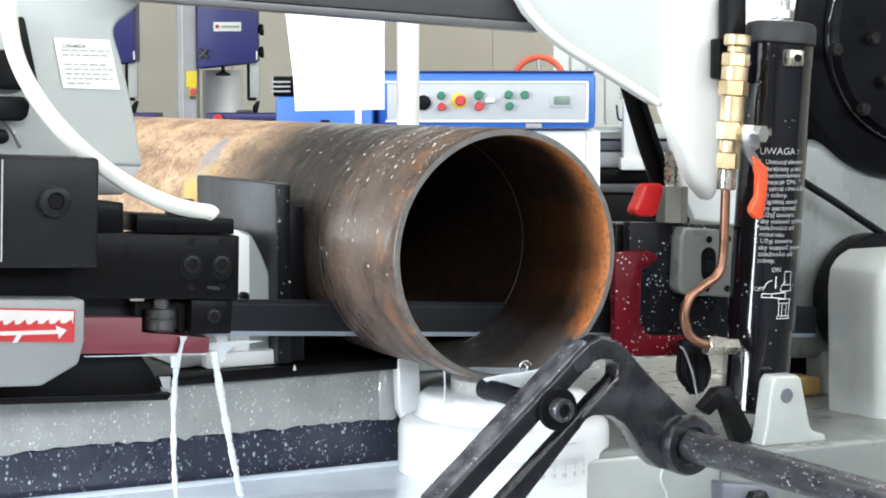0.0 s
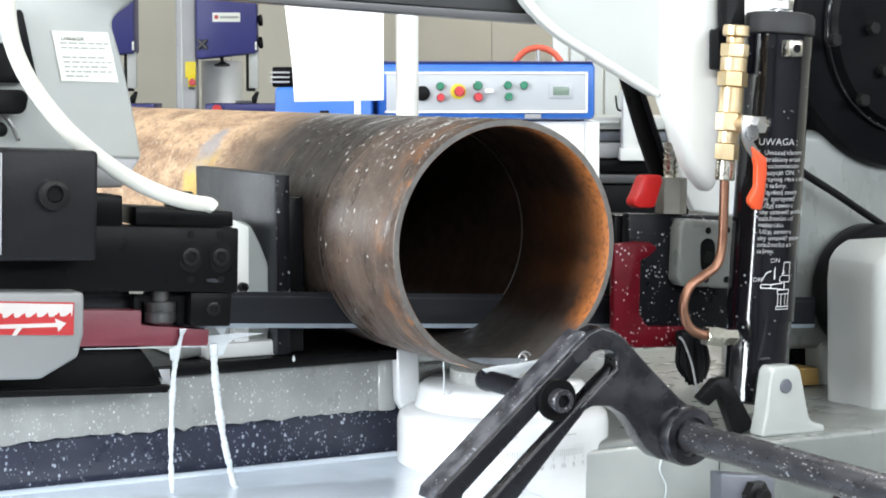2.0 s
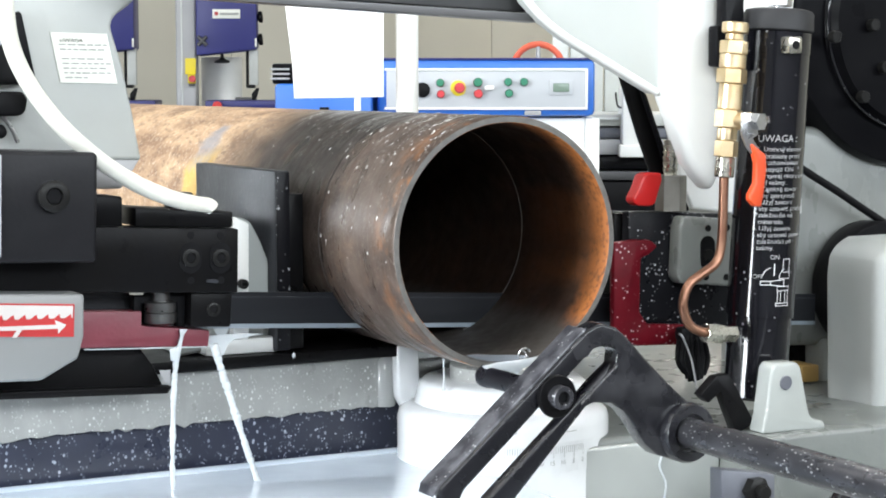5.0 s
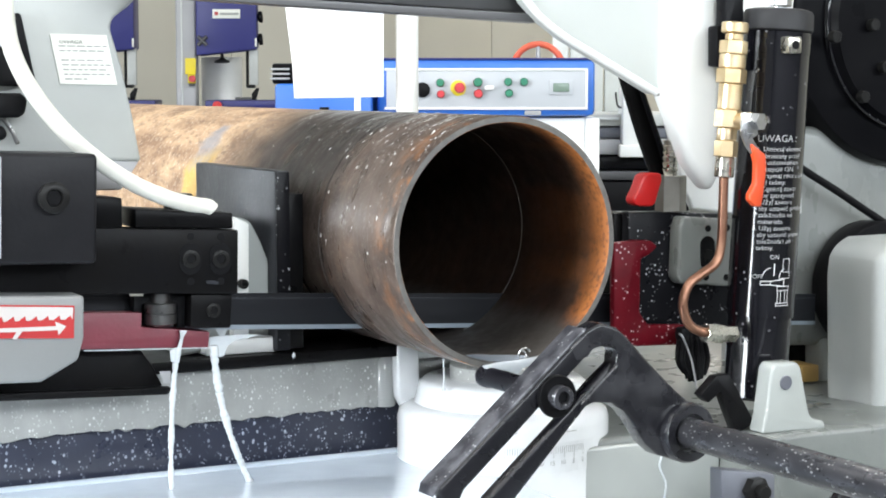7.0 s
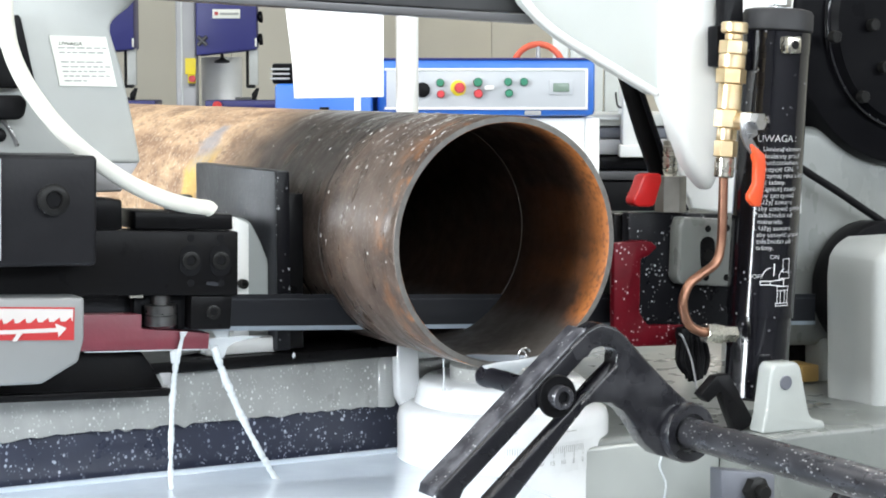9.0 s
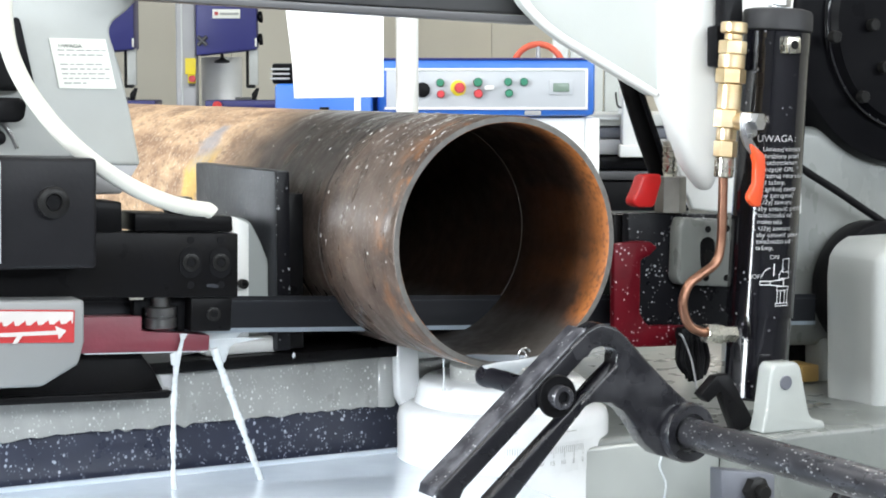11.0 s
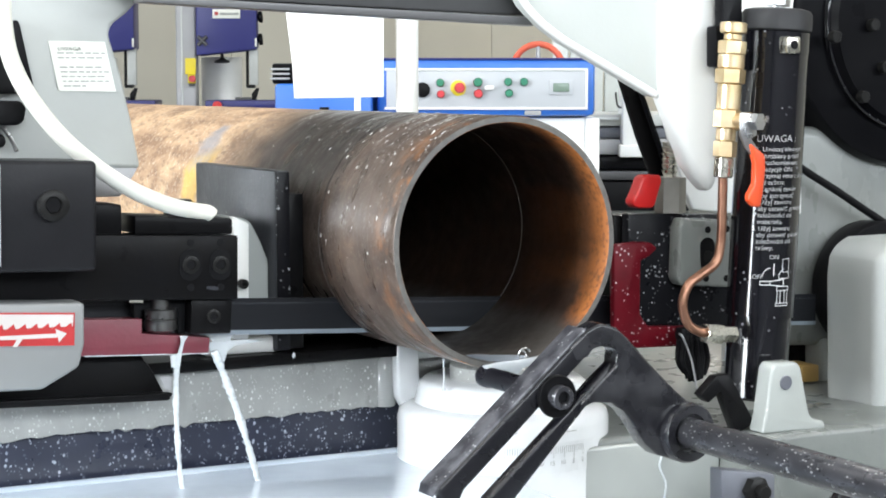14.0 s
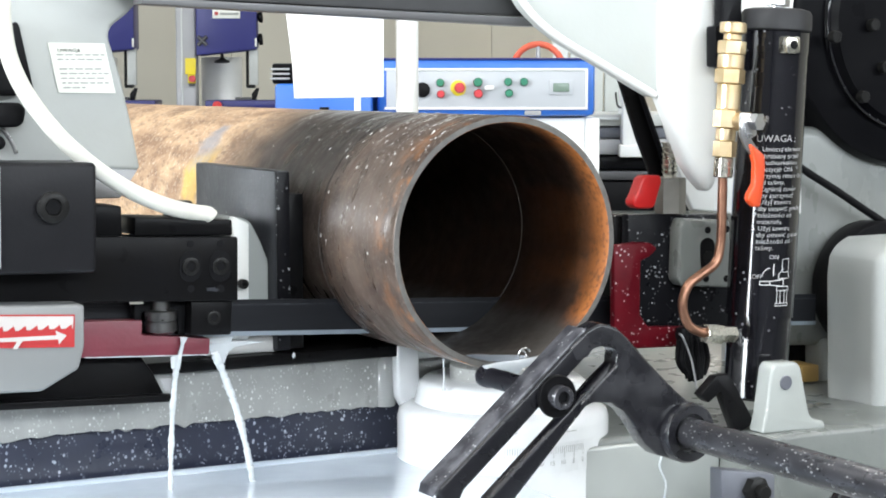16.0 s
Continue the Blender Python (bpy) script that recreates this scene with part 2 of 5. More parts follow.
def pipe_skin(name, wet):
    """Mill-scaled steel pipe: patchy rust and streaks, a dark wet zone by the cut, and dried splashes; the bore's shade
    is painted in.
    """
    m = mat(name, (0.2, 0.13, 0.09))
    n, l = m.node_tree.nodes, m.node_tree.links
    b = n["Principled BSDF"]
    tc = n.new("ShaderNodeTexCoord")
    sep = n.new("ShaderNodeSeparateXYZ")
    l.new(tc.outputs["Object"], sep.inputs[0])

    def nz(s, st=(1, 1, 1), detail=6, rough=0.6, lean=1.0):
        mp = n.new("ShaderNodeMapping")
        mp.inputs["Scale"].default_value = st
        mp.inputs["Rotation"].default_value = (0.35 * lean, 0.0, 0.3 * lean)
        l.new(tc.outputs["Object"], mp.inputs[0])
        t = n.new("ShaderNodeTexNoise")
        t.inputs["Scale"].default_value, t.inputs["Detail"].default_value, t.inputs["Roughness"].default_value = s, detail, rough
        l.new(mp.outputs[0], t.inputs[0])
        return t.outputs[0]

    def rg(src, a, c, d=0.0, e=1.0):
        r = n.new("ShaderNodeMapRange")
        for i, v in ((1, a), (2, c), (3, d), (4, e)):
            r.inputs[i].default_value = v
        l.new(src, r.inputs[0])
        return r.outputs[0]

    def mixc(f, a, c):
        x = n.new("ShaderNodeMix")
        x.data_type = "RGBA"
        for s, v in ((0, f), (6, a), (7, c)):
            if hasattr(v, "links"):
                l.new(v, x.inputs[s])
            else:
                x.inputs[s].default_value = v if s == 0 else (*v, 1)
        return x.outputs[2]

    def mul(a, c, op="MULTIPLY"):
        k = n.new("ShaderNodeMath")
        k.operation = op
        for i, v in ((0, a), (1, c)):
            if hasattr(v, "links"):
                l.new(v, k.inputs[i])
            else:
                k.inputs[i].default_value = v
        return k.outputs[0]

    if wet:
        streak = nz(38, (1, 0.35, 1))
        base = mixc(rg(streak, 0.38, 0.62), (0.25, 0.150, 0.090), (0.50, 0.335, 0.205))
        base = mixc(rg(nz(11), 0.52, 0.68), base, (0.62, 0.43, 0.26))
        base = mixc(mul(rg(nz(150, (1, 0.45, 1)), 0.53, 0.63), 0.6), base, (0.16, 0.10, 0.065))
        base = mixc(mul(rg(nz(220), 0.55, 0.66), 0.6), base, (0.66, 0.55, 0.43))
        for spot, reach, tint in (((-0.1021, 0.4851, 0.0398), 0.060, (0.62, 0.40, 0.10)), ((-0.0825, 0.4956, 0.0722), 0.052, (0.24, 0.25, 0.28))):
            off = n.new("ShaderNodeVectorMath")
            off.operation = "DISTANCE"
            off.inputs[1].default_value = spot
            l.new(tc.outputs["Object"], off.inputs[0])
            edge = mul(off.outputs["Value"], mul(nz(40), 0.07), "ADD")
            base = mixc(mul(rg(edge, reach + 0.016, reach), 0.75), base, tint)
        darkzone = mixc(rg(nz(24), 0.35, 0.65), (0.031, 0.021, 0.018), (0.082, 0.054, 0.041))
        darkzone = mixc(mul(rg(nz(14), 0.54, 0.66), rg(nz(160), 0.42, 0.58)), darkzone, (0.145, 0.085, 0.055))
        darkzone = mixc(mul(rg(nz(240), 0.55, 0.66), 0.55), darkzone, (0.20, 0.17, 0.145))
        ring = nz(60, (0.3, 1, 0.3), 4, 0.55, 0.0)
        darkzone = mixc(mul(rg(ring, 0.50, 0.66), 0.3), darkzone, (0.030, 0.024, 0.020))
        darkzone = mixc(mul(rg(nz(130, (0.2, 1, 0.2), 4, 0.6, 0.0), 0.56, 0.72), 0.3), darkzone, (0.21, 0.18, 0.155))
        along = mul(sep.outputs[1], mul(nz(9), 0.17), "ADD")
        darkzone = mixc(mul(rg(sep.outputs[1], 0.148, 0.175), 0.55), darkzone, (0.030, 0.026, 0.023))
        front = mul(rg(sep.outputs[1], 0.155, 0.09), rg(nz(18, (1, 0.6, 1)), 0.36, 0.62))
        darkzone = mixc(mul(front, 0.55), darkzone, (0.145, 0.108, 0.086))
        base = mixc(rg(along, 0.56, 0.41), base, darkzone)
        rimrust = mul(rg(sep.outputs[1], 0.045, 0.0), rg(nz(26), 0.52, 0.64))
        base = mixc(rimrust, base, (0.30, 0.125, 0.045))
        v = n.new("ShaderNodeTexVoronoi")
        v.inputs["Scale"].default_value = 190
        vm = n.new("ShaderNodeMapping")
        vm.inputs["Scale"].default_value = (0.6, 1.2, 0.8)
        l.new(tc.outputs["Object"], vm.inputs[0])
        l.new(vm.outputs[0], v.inputs[0])
        dots = mul(rg(v.outputs[0], 0.30, 0.22), rg(nz(26, (0.6, 1.8, 0.6)), 0.52, 0.60))
        topside = rg(sep.outputs[2], 0.0, 0.08, 0.18, 1.0)
        dots = mul(mul(dots, topside), rg(sep.outputs[1], 0.34, 0.18))
        base = mixc(mul(dots, 0.3), base, (0.62, 0.60, 0.57))
        wetness = mul(rg(along, 0.52, 0.38), rg(ring, 0.32, 0.66))
        l.new(rg(wetness, 0.0, 1.0, 0.62, 0.22), b.inputs["Roughness"])
    else:
        # bore colour carries its shade: dark with depth, lighter towards the mouth
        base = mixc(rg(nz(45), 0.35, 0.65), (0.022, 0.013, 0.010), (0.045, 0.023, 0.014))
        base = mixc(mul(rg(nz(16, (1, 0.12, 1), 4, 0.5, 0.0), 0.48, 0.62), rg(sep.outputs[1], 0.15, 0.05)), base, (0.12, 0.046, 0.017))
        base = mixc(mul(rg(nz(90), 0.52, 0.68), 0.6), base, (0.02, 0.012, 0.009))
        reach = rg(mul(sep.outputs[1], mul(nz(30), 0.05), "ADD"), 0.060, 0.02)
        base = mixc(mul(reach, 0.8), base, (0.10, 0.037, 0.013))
        # rim rust, brightened to include the light that reaches the mouth
        lit_rust = mul(rg(sep.outputs[1], 0.035, 0.0), rg(nz(190, (1, 1, 1), 4, 0.55), 0.26, 0.54))
        base = mixc(lit_rust, base, (0.36, 0.122, 0.032))
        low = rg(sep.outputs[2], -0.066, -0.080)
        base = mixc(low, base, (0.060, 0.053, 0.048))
        l.new(rg(nz(60), 0.3, 0.7, 0.4, 0.7), b.inputs["Roughness"])
    b.inputs["Metallic"].default_value = 0.1
    b.inputs["Specular IOR Level"].default_value = 0.4
    l.new(base, b.inputs["Base Color"])
    bp = n.new("ShaderNodeBump")
    bp.inputs["Strength"].default_value, bp.inputs["Distance"].default_value = 0.25, 0.0012
    l.new(nz(170, (1, 0.6, 1)), bp.inputs["Height"])
    l.new(bp.outputs[0], b.inputs["Normal"])
    return m


M["pipe_out"], M["pipe_in"] = pipe_skin("rusty_pipe_skin", True), pipe_skin("rusty_shaded_bore", False)
M["cut"] = mat("sawn_steel_face", (0.19, 0.182, 0.17), 0.38, 0.5, dark=(0.12, 0.115, 0.108), scale=90, bump=0.1)

# ---- mesh tools ----
ORIGIN = {}


def thing(name, at, label, category, group="", kind=""):
    e = new(name)
    e.empty_display_size = 0.05
    e.location = at
    ORIGIN[e] = Vector(at)
    return tagged(e, label, category, group, kind)


def finish(name, bm, material, origin, smooth):
    bmesh.ops.recalc_face_normals(bm, faces=bm.faces[:])
    if origin.length:
        bmesh.ops.translate(bm, verts=bm.verts[:], vec=-origin)
    me = bpy.data.meshes.new(name)
    bm.to_mesh(me)
    bm.free()
    for mm in (material if isinstance(material, (list, tuple)) else [material]):
        me.materials.append(M[mm])
    if smooth:
        for f in me.polygons:
            f.use_smooth = True
        me.set_sharp_from_angle(angle=radians(40))
    return me


def part(name, bm, material, parent, label="", smooth=True):
    """Links a mesh drawn in the place's metres as one part under a thing or a part."""
    top = ORIGIN[parent]
    o = new(name, finish(name, bm, material, top, smooth))
    o.parent = parent
    ORIGIN[o] = top
    return tagged(o, label)


def solid(name, bm, material, label, category="", group="", kind="", smooth=True, at=None):
    """A thing or a piece of the setting that is one mesh."""
    at = Vector(at or (0, 0, 0))
    o = new(name, finish(name, bm, material, at, smooth))
    o.location = at
    ORIGIN[o] = at
    return tagged(o, label, category, group, kind)


def bevelled(bm, w, seg=2, angle=25):
    if w > 0:
        es = [e for e in bm.edges if len(e.link_faces) == 2 and e.calc_face_angle(0) > radians(angle)]
        bmesh.ops.bevel(bm, geom=es, offset=w, segments=seg, profile=0.5, affect="EDGES", clamp_overlap=True)
    return bm


def slab(pts, y0, y1, bevel=0.0015, seg=2, bm=None):
    """A plate: an outline in x and z, thick from y0 to y1."""
    t = bmesh.new()
    a = [t.verts.new((x, y0, z)) for x, z in pts]
    c = [t.verts.new((x, y1, z)) for x, z in pts]
    t.faces.new(a), t.faces.new(c[::-1])
    for i in range(len(a)):
        j = (i + 1) % len(a)
        t.faces.new((a[j], a[i], c[i], c[j]))
    bmesh.ops.recalc_face_normals(t, faces=t.faces[:])
    bevelled(t, bevel, seg)
    return join(bm, t)


def join(bm, t):
    if bm is None:
        return t
    me = bpy.data.meshes.new("joint")
    t.to_mesh(me)
    t.free()
    bm.from_mesh(me)
    bpy.data.meshes.remove(me)
    return bm


def box(x0, x1, y0, y1, z0, z1, bevel=0.0015, seg=2, bm=None):
    return slab([(x0, z0), (x1, z0), (x1, z1), (x0, z1)], y0, y1, bevel, seg, bm)


def frame_axes(d):
    d = Vector(d).normalized()
    u = d.cross(Vector((0, 0, 1)) if abs(d.z) < 0.9 else Vector((1, 0, 0))).normalized()
    return d, u, d.cross(u).normalized()


def lathe(p, d, profile, seg=32, bm=None, cap=True):
    """A turned piece: rings (distance along d from p, radius)."""
    t = bmesh.new()
    d, u, v = frame_axes(d)
    p = Vector(p)
    rings = []
    for s, r in profile:
        rings.append([t.verts.new(p + d * s + (u * math.cos(k * math.tau / seg) + v * math.sin(k * math.tau / seg)) * r) for k in range(seg)])
    for a, c in zip(rings, rings[1:]):
        for k in range(seg):
            t.faces.new((a[k], a[(k + 1) % seg], c[(k + 1) % seg], c[k]))
    if cap:
        t.faces.new(rings[0][::-1]), t.faces.new(rings[-1])
    bmesh.ops.recalc_face_normals(t, faces=t.faces[:])
    return join(bm, t)


def cyl(p, q, r, seg=28, soft=0.001, bm=None):
    d = Vector(q) - Vector(p)
    L = d.length
    return lathe(p, d, [(0, r - soft), (soft, r), (L - soft, r), (L, r - soft)], seg, bm)


def hexa(p, q, r, bm=None):
    d = Vector(q) - Vector(p)
    L = d.length
    return lathe(p, d, [(0, r * 0.92), (0.0006, r), (L - 0.0006, r), (L, r * 0.92)], 6, bm)


def smooth_path(pts, n=8):
    pts = [Vector(p) for p in pts]
    out = []
    for i in range(len(pts) - 1):
        a, b, c, d = pts[max(i - 1, 0)], pts[i], pts[i + 1], pts[min(i + 2, len(pts) - 1)]
        for k in range(n):
            t = k / n
            out.append(0.5 * ((2 * b) + (c - a) * t + (2 * a - 5 * b + 4 * c - d) * t * t + (3 * b - a - 3 * c + d) * t ** 3))
    return out + [pts[-1]]


def tube(pts, r, seg=14, n=8, bm=None, taper=None):
    path = smooth_path(pts, n)
    t = bmesh.new()
    rings, u = [], None
    for i, p in enumerate(path):
        d = (path[min(i + 1, len(path) - 1)] - path[max(i - 1, 0)]).normalized()
        if u is None:
            u = frame_axes(d)[1]
        u = (u - d * u.dot(d)).normalized()
        v = d.cross(u)
        rr = r if taper is None else r * taper(i / (len(path) - 1))
        rings.append([t.verts.new(p + (u * math.cos(k * math.tau / seg) + v * math.sin(k * math.tau / seg)) * rr) for k in range(seg)])
    for a, c in zip(rings, rings[1:]):
        for k in range(seg):
            t.faces.new((a[k], a[(k + 1) % seg], c[(k + 1) % seg], c[k]))
    t.faces.new(rings[0][::-1]), t.faces.new(rings[-1])
    bmesh.ops.recalc_face_normals(t, faces=t.faces[:])
    return join(bm, t)


def arc(cx, cz, r, a0, a1, n=10):
    return [(cx + r * math.cos(radians(a0 + (a1 - a0) * i / n)), cz + r * math.sin(radians(a0 + (a1 - a0) * i / n))) for i in range(n + 1)]


def socket_screw(parent, p, r, length=0.008, material="screw"):
    """A cap screw that looks along -y: head with a hexagon socket."""
    x, y, z = p
    prof = [(0, r * 0.98), (length * 0.85, r), (length, r * 0.9), (length, r * 0.55), (length * 0.4, r * 0.5)]
    head = part("cap_screw", lathe((x, y, z), (0, -1, 0), prof, 24), material, parent)
    # black hexagon disc supplies the socket's dark inside
    part("socket", lathe((x, y - length * 0.45, z), (0, -1, 0), [(0, r * 0.5), (length * 0.2, r * 0.5)], 6), "rubber", head)


def words(text, size, place, bend=None, thick=0.0002):
    """A bmesh of flat lettering, each vertex sent through place(u, v, w)."""
    cu = bpy.data.curves.new("lettering", "FONT")
    cu.body, cu.size, cu.extrude, cu.resolution_u = text, size, thick, 3
    ob = bpy.data.objects.new("lettering", cu)
    scene.collection.objects.link(ob)
    me = bpy.data.meshes.new_from_object(ob)
    bm = bmesh.new()
    bm.from_mesh(me)
    bpy.data.objects.remove(ob)
    bpy.data.meshes.remove(me)
    for v in bm.verts:
        v.co = place(*v.co)
    return bm

# ---- the hall ----
def plain(x0, x1, y0, y1, z0, z1):
    return box(x0, x1, y0, y1, z0, z1, 0)


XW, XE, YS, YN, HC = -6.0, 9.0, -6.5, 11.0, 4.0
solid("floor", plain(XW - 0.2, XE + 0.2, YS - 0.2, YN + 0.2, -0.15, 0), "floor", "grey coated workshop floor", kind="structure", smooth=False)
solid("ceiling", plain(XW - 0.2, XE + 0.2, YS - 0.2, YN + 0.2, HC, HC + 0.15), "ceiling", "pale panelled hall ceiling", kind="structure", smooth=False)
wn_ = solid("wall_north", plain(XW, XE, YN, YN + 0.2, 0, HC), "wall", "cream panelled hall wall with joints", kind="structure", smooth=False)
for i in range(14):
    x = -5.4 + i * 1.05
    part("wall_panel", box(x, x + 1.046, YN - 0.02, YN, 0.05, HC - 0.05, 0.004), "wall", wn_)
solid("wall_east", plain(XE, XE + 0.2, YS, YN, 0, HC), "wall", "cream hall wall", kind="structure", smooth=False)
# these two walls are out of view and dark to shape the light
for nm, pieces in (("wall_west", [(XW - 0.2, XW, YS, -1.7, 0, HC), (XW - 0.2, XW, -1.7, -0.1, 3.4, HC), (XW - 0.2, XW, -0.1, 6.8, 0, HC), (XW - 0.2, XW, 6.8, 9.6, 0, 1.0), (XW - 0.2, XW, 6.8, 9.6, 3.4, HC), (XW - 0.2, XW, 9.6, YN, 0, HC)]),
                   ("wall_south", [(XW, XE, YS - 0.2, YS, 0, 2.55), (XW, XE, YS - 0.2, YS, 3.75, HC), (XW, -4.2, YS - 0.2, YS, 2.55, 3.75), (7.4, XE, YS - 0.2, YS, 2.55, 3.75)])):
    b = None
    for pc in pieces:
        b = box(*pc, 0, bm=b)
    solid(nm, b, "shed", "unseen dull grey hall wall with daylight openings, dark to limit bounce", kind="structure", smooth=False)
# unseen fittings added to carry the fill tubes
for tx, ty in TUBES:
    fit_ = thing("added_ceiling_light", (tx, ty, 3.9), "unseen white tube light fitting added on the hall ceiling", "ceiling light", "tube lights of the hall")
    part("housing", box(tx - 0.75, tx + 0.75, ty - 0.18, ty + 0.18, 3.9, 4.0, 0.01), "white", fit_)
    part("diffuser", box(tx - 0.72, tx + 0.72, ty - 0.15, ty + 0.15, 3.86, 3.9, 0.008), "tube", fit_)


# ---- machine base, bed and tray ----
def wavy(x0, x1, z, n, amp, seed):
    rnd = random.Random(seed)
    return [(x0 + (x1 - x0) * i / n, z + rnd.uniform(-amp, amp) - (amp * 2.2 if rnd.random() < 0.12 else 0)) for i in range(n + 1)]


base = thing("saw_cabinet", (0, 0.3, 0), "grey saw base with wet bed and speckled dark band", "saw cabinet")
part("cabinet", box(-0.75, 0.95, -0.18, 0.85, 0.0, 0.70, 0.012), "grey", base)
part("sump_wall", box(-0.72, 0.006, 0.203, 0.30, 0.70, 0.86, 0.003), "navy_base", base, "dark blue-grey wall speckled with coolant")
bedpts = wavy(-0.72, -0.012, 0.8305, 90, 0.0012, 3) + [(-0.012, 0.878), (-0.72, 0.878)]
part("bed_casting", slab(bedpts, 0.192, 0.30, 0.0008, 1), "bed", base, "wet grey cast bed with a dribbled lower edge")
part("bed_plate", box(-0.72, -0.012, 0.178, 0.60, 0.8795, 0.8905, 0.002), "black", base, "dark machined bed plate")
part("bed_plate", box(-0.002, 0.30, 0.178, 0.60, 0.876, 0.8905, 0.002), "grey", base)
part("tray", slab([(-0.72, 0.74), (0.02, 0.74), (0.02, 0.787), (-0.72, 0.787)], -0.16, 0.202, 0.006, 3), "tray", base, "pale wet coolant tray")
part("tray_roll", tube([(-0.72, 0.188, 0.781), (-0.40, 0.188, 0.781), (0.02, 0.188, 0.781)], 0.0095, 16, 4), "tray", base)
part("deck", slab([(0.09, 0.70), (0.95, 0.70), (0.95, 0.811), (0.09, 0.811)], 0.045, 0.85, 0.006, 3), "deck", base)
part("front_deck", slab([(0.255, 0.70), (0.95, 0.70), (0.95, 0.8125), (0.255, 0.8125)], -0.03, 0.10, 0.004, 3), "deck", base)
# deck's front face as its own plate, coloured lighter where it is lit
part("skirt", slab([(0.10, 0.70), (0.2545, 0.70), (0.2545, 0.805), (0.10, 0.805)], 0.036, 0.0447, 0.003, 3), "skirt", base, "pale grey front skirt")
part("rib", slab([(-0.0184, 0.8903), (0.0050, 0.8899), (0.0073, 0.8202), (-0.0060, 0.8213), (-0.0167, 0.8401)], 0.176, 0.19, 0.003, 3), "wet_white", base, "wet white casting rib")

part("bed_corner", lathe((-0.0212, 0.1985, 0.830), (0, 0, 1), [(0, 0.010), (0.002, 0.0115), (0.044, 0.0115), (0.048, 0.009)], 32), "wet_grey", base, "rounded wet corner of the bed")

part("end_block", slab([(-0.0100, 0.8800), (0.0972, 0.8696), (0.0974, 0.8274), (-0.0100, 0.8340)], 0.20, 0.26, 0.003), "bed", base)

part("skirt_run", tube([(0.1826, 0.0352, 0.8296), (0.1797, 0.0352, 0.8139), (0.1881, 0.0352, 0.7972), (0.1845, 0.0352, 0.7815), (0.1917, 0.0352, 0.7647), (0.1900, 0.0352, 0.7488)], 0.0011, 8, 6), "coolant", base, "run of milky coolant down the skirt")
drum = thing("swivel_drum", (0.07, 0.13, 0.70), "wet white swivel drum with an engraved degree scale", "swivel base")
part("lower_drum", lathe((0.07, 0.13, 0.70), (0, 0, 1), [(0, 0.1), (0.125, 0.1), (0.132, 0.098), (0.137, 0.092), (0.139, 0.084)], 72), "wet_white", drum)
part("upper_drum", lathe((0.07, 0.13, 0.835), (0, 0, 1), [(0, 0.086), (0.006, 0.083), (0.014, 0.081), (0.022, 0.079), (0.026, 0.074)], 72), "wet_white", drum)
part("collar", lathe((0.07, 0.13, 0.855), (0, 0, 1), [(0, 0.05), (0.018, 0.05), (0.02, 0.047)], 48), "bed", drum)


def on_drum(a, z, out):
    a = radians(a)
    return Vector((0.07 + (0.1 + out) * math.sin(a), 0.13 - (0.1 + out) * math.cos(a), z))


def drum_mark(a0, a1, z0, z1, out=0.0004):
    bm = bmesh.new()
    n = max(1, int((a1 - a0) / 4))
    for i in range(n):
        p, q = a0 + (a1 - a0) * i / n, a0 + (a1 - a0) * (i + 1) / n
        bm.faces.new([bm.verts.new(on_drum(*k, out)) for k in ((p, z0), (q, z0), (q, z1), (p, z1))])
    return bm


part("scale_plate", drum_mark(-32, 26, 0.787, 0.8145, 0.0003), "wet_white", drum, "pale scale plate")
A0 = 17.0
for i in range(0, 36):
    a = A0 - i * 1.3
    h = 0.0105 if i % 5 == 0 else 0.0065
    part("graduation", drum_mark(a - 0.13, a + 0.13, 0.8115 - h, 0.8115, 0.0008), "ink", drum)
for k, txt in enumerate(("0", "5", "10", "15", "20", "25", "30")):
    a = A0 - k * 6.5 - 1.2 * len(txt)
    part("numeral", words(txt, 0.0058, lambda u, v, w, a=a: on_drum(a + math.degrees(u / 0.1), 0.7945 + v, 0.0008)), "ink", drum)
for a0, a1, z in ((-62, -40, 0.8262), (-36, -22, 0.8246), (4, 12, 0.8236)):
    part("stain_line", drum_mark(a0, a1, z, z + 0.0007, 0.0006), "ink", drum)
part("drip", tube([on_drum(34, 0.80, 0.001), on_drum(36, 0.785, 0.001), on_drum(35.2, 0.77, 0.001), on_drum(37.5, 0.757, 0.001), on_drum(36.2, 0.742, 0.001)], 0.0011, 8, 6), "coolant", drum, "run of milky coolant")

# ---- vise ----
vise = thing("vise_jaw", (-0.16, 0.28, 0.8905), "scuffed dark steel vise jaw gripping the pipe", "vise jaw")
part("jaw_plate", slab([(-0.139, 0.892), (-0.1255, 0.892), (-0.1255, 1.0575), (-0.139, 1.0575)], 0.182, 0.388, 0.0015), "jaw", vise)
# added black strip: the jaw front mirrors darkness, painted here as colour
part("jaw_front_shade", slab([(-0.1385, 0.893), (-0.1258, 0.893), (-0.1258, 1.0565), (-0.1385, 1.0565)], 0.1795, 0.1819, 0.0006), "black_spot", vise, "black splashed strip carrying the jaw front's shade")
part("pad", slab([(-0.1252, 0.893), (-0.1096, 0.893), (-0.1096, 1.036), (-0.1252, 1.036)], 0.186, 0.384, 0.0012), "black", vise, "black grip pad")
# one casting in two tones: grey carrier, white rib for its lit side
part("carrier", slab([(-0.225, 0.8905), *[(-0.1376, 0.9014), (-0.1370, 0.9722), (-0.1458, 0.9935), (-0.1551, 1.0110), (-0.1661, 1.0155)], (-0.225, 1.012)], 0.20, 0.30, 0.004, 3), "skirt", vise, "light grey cast jaw carrier")
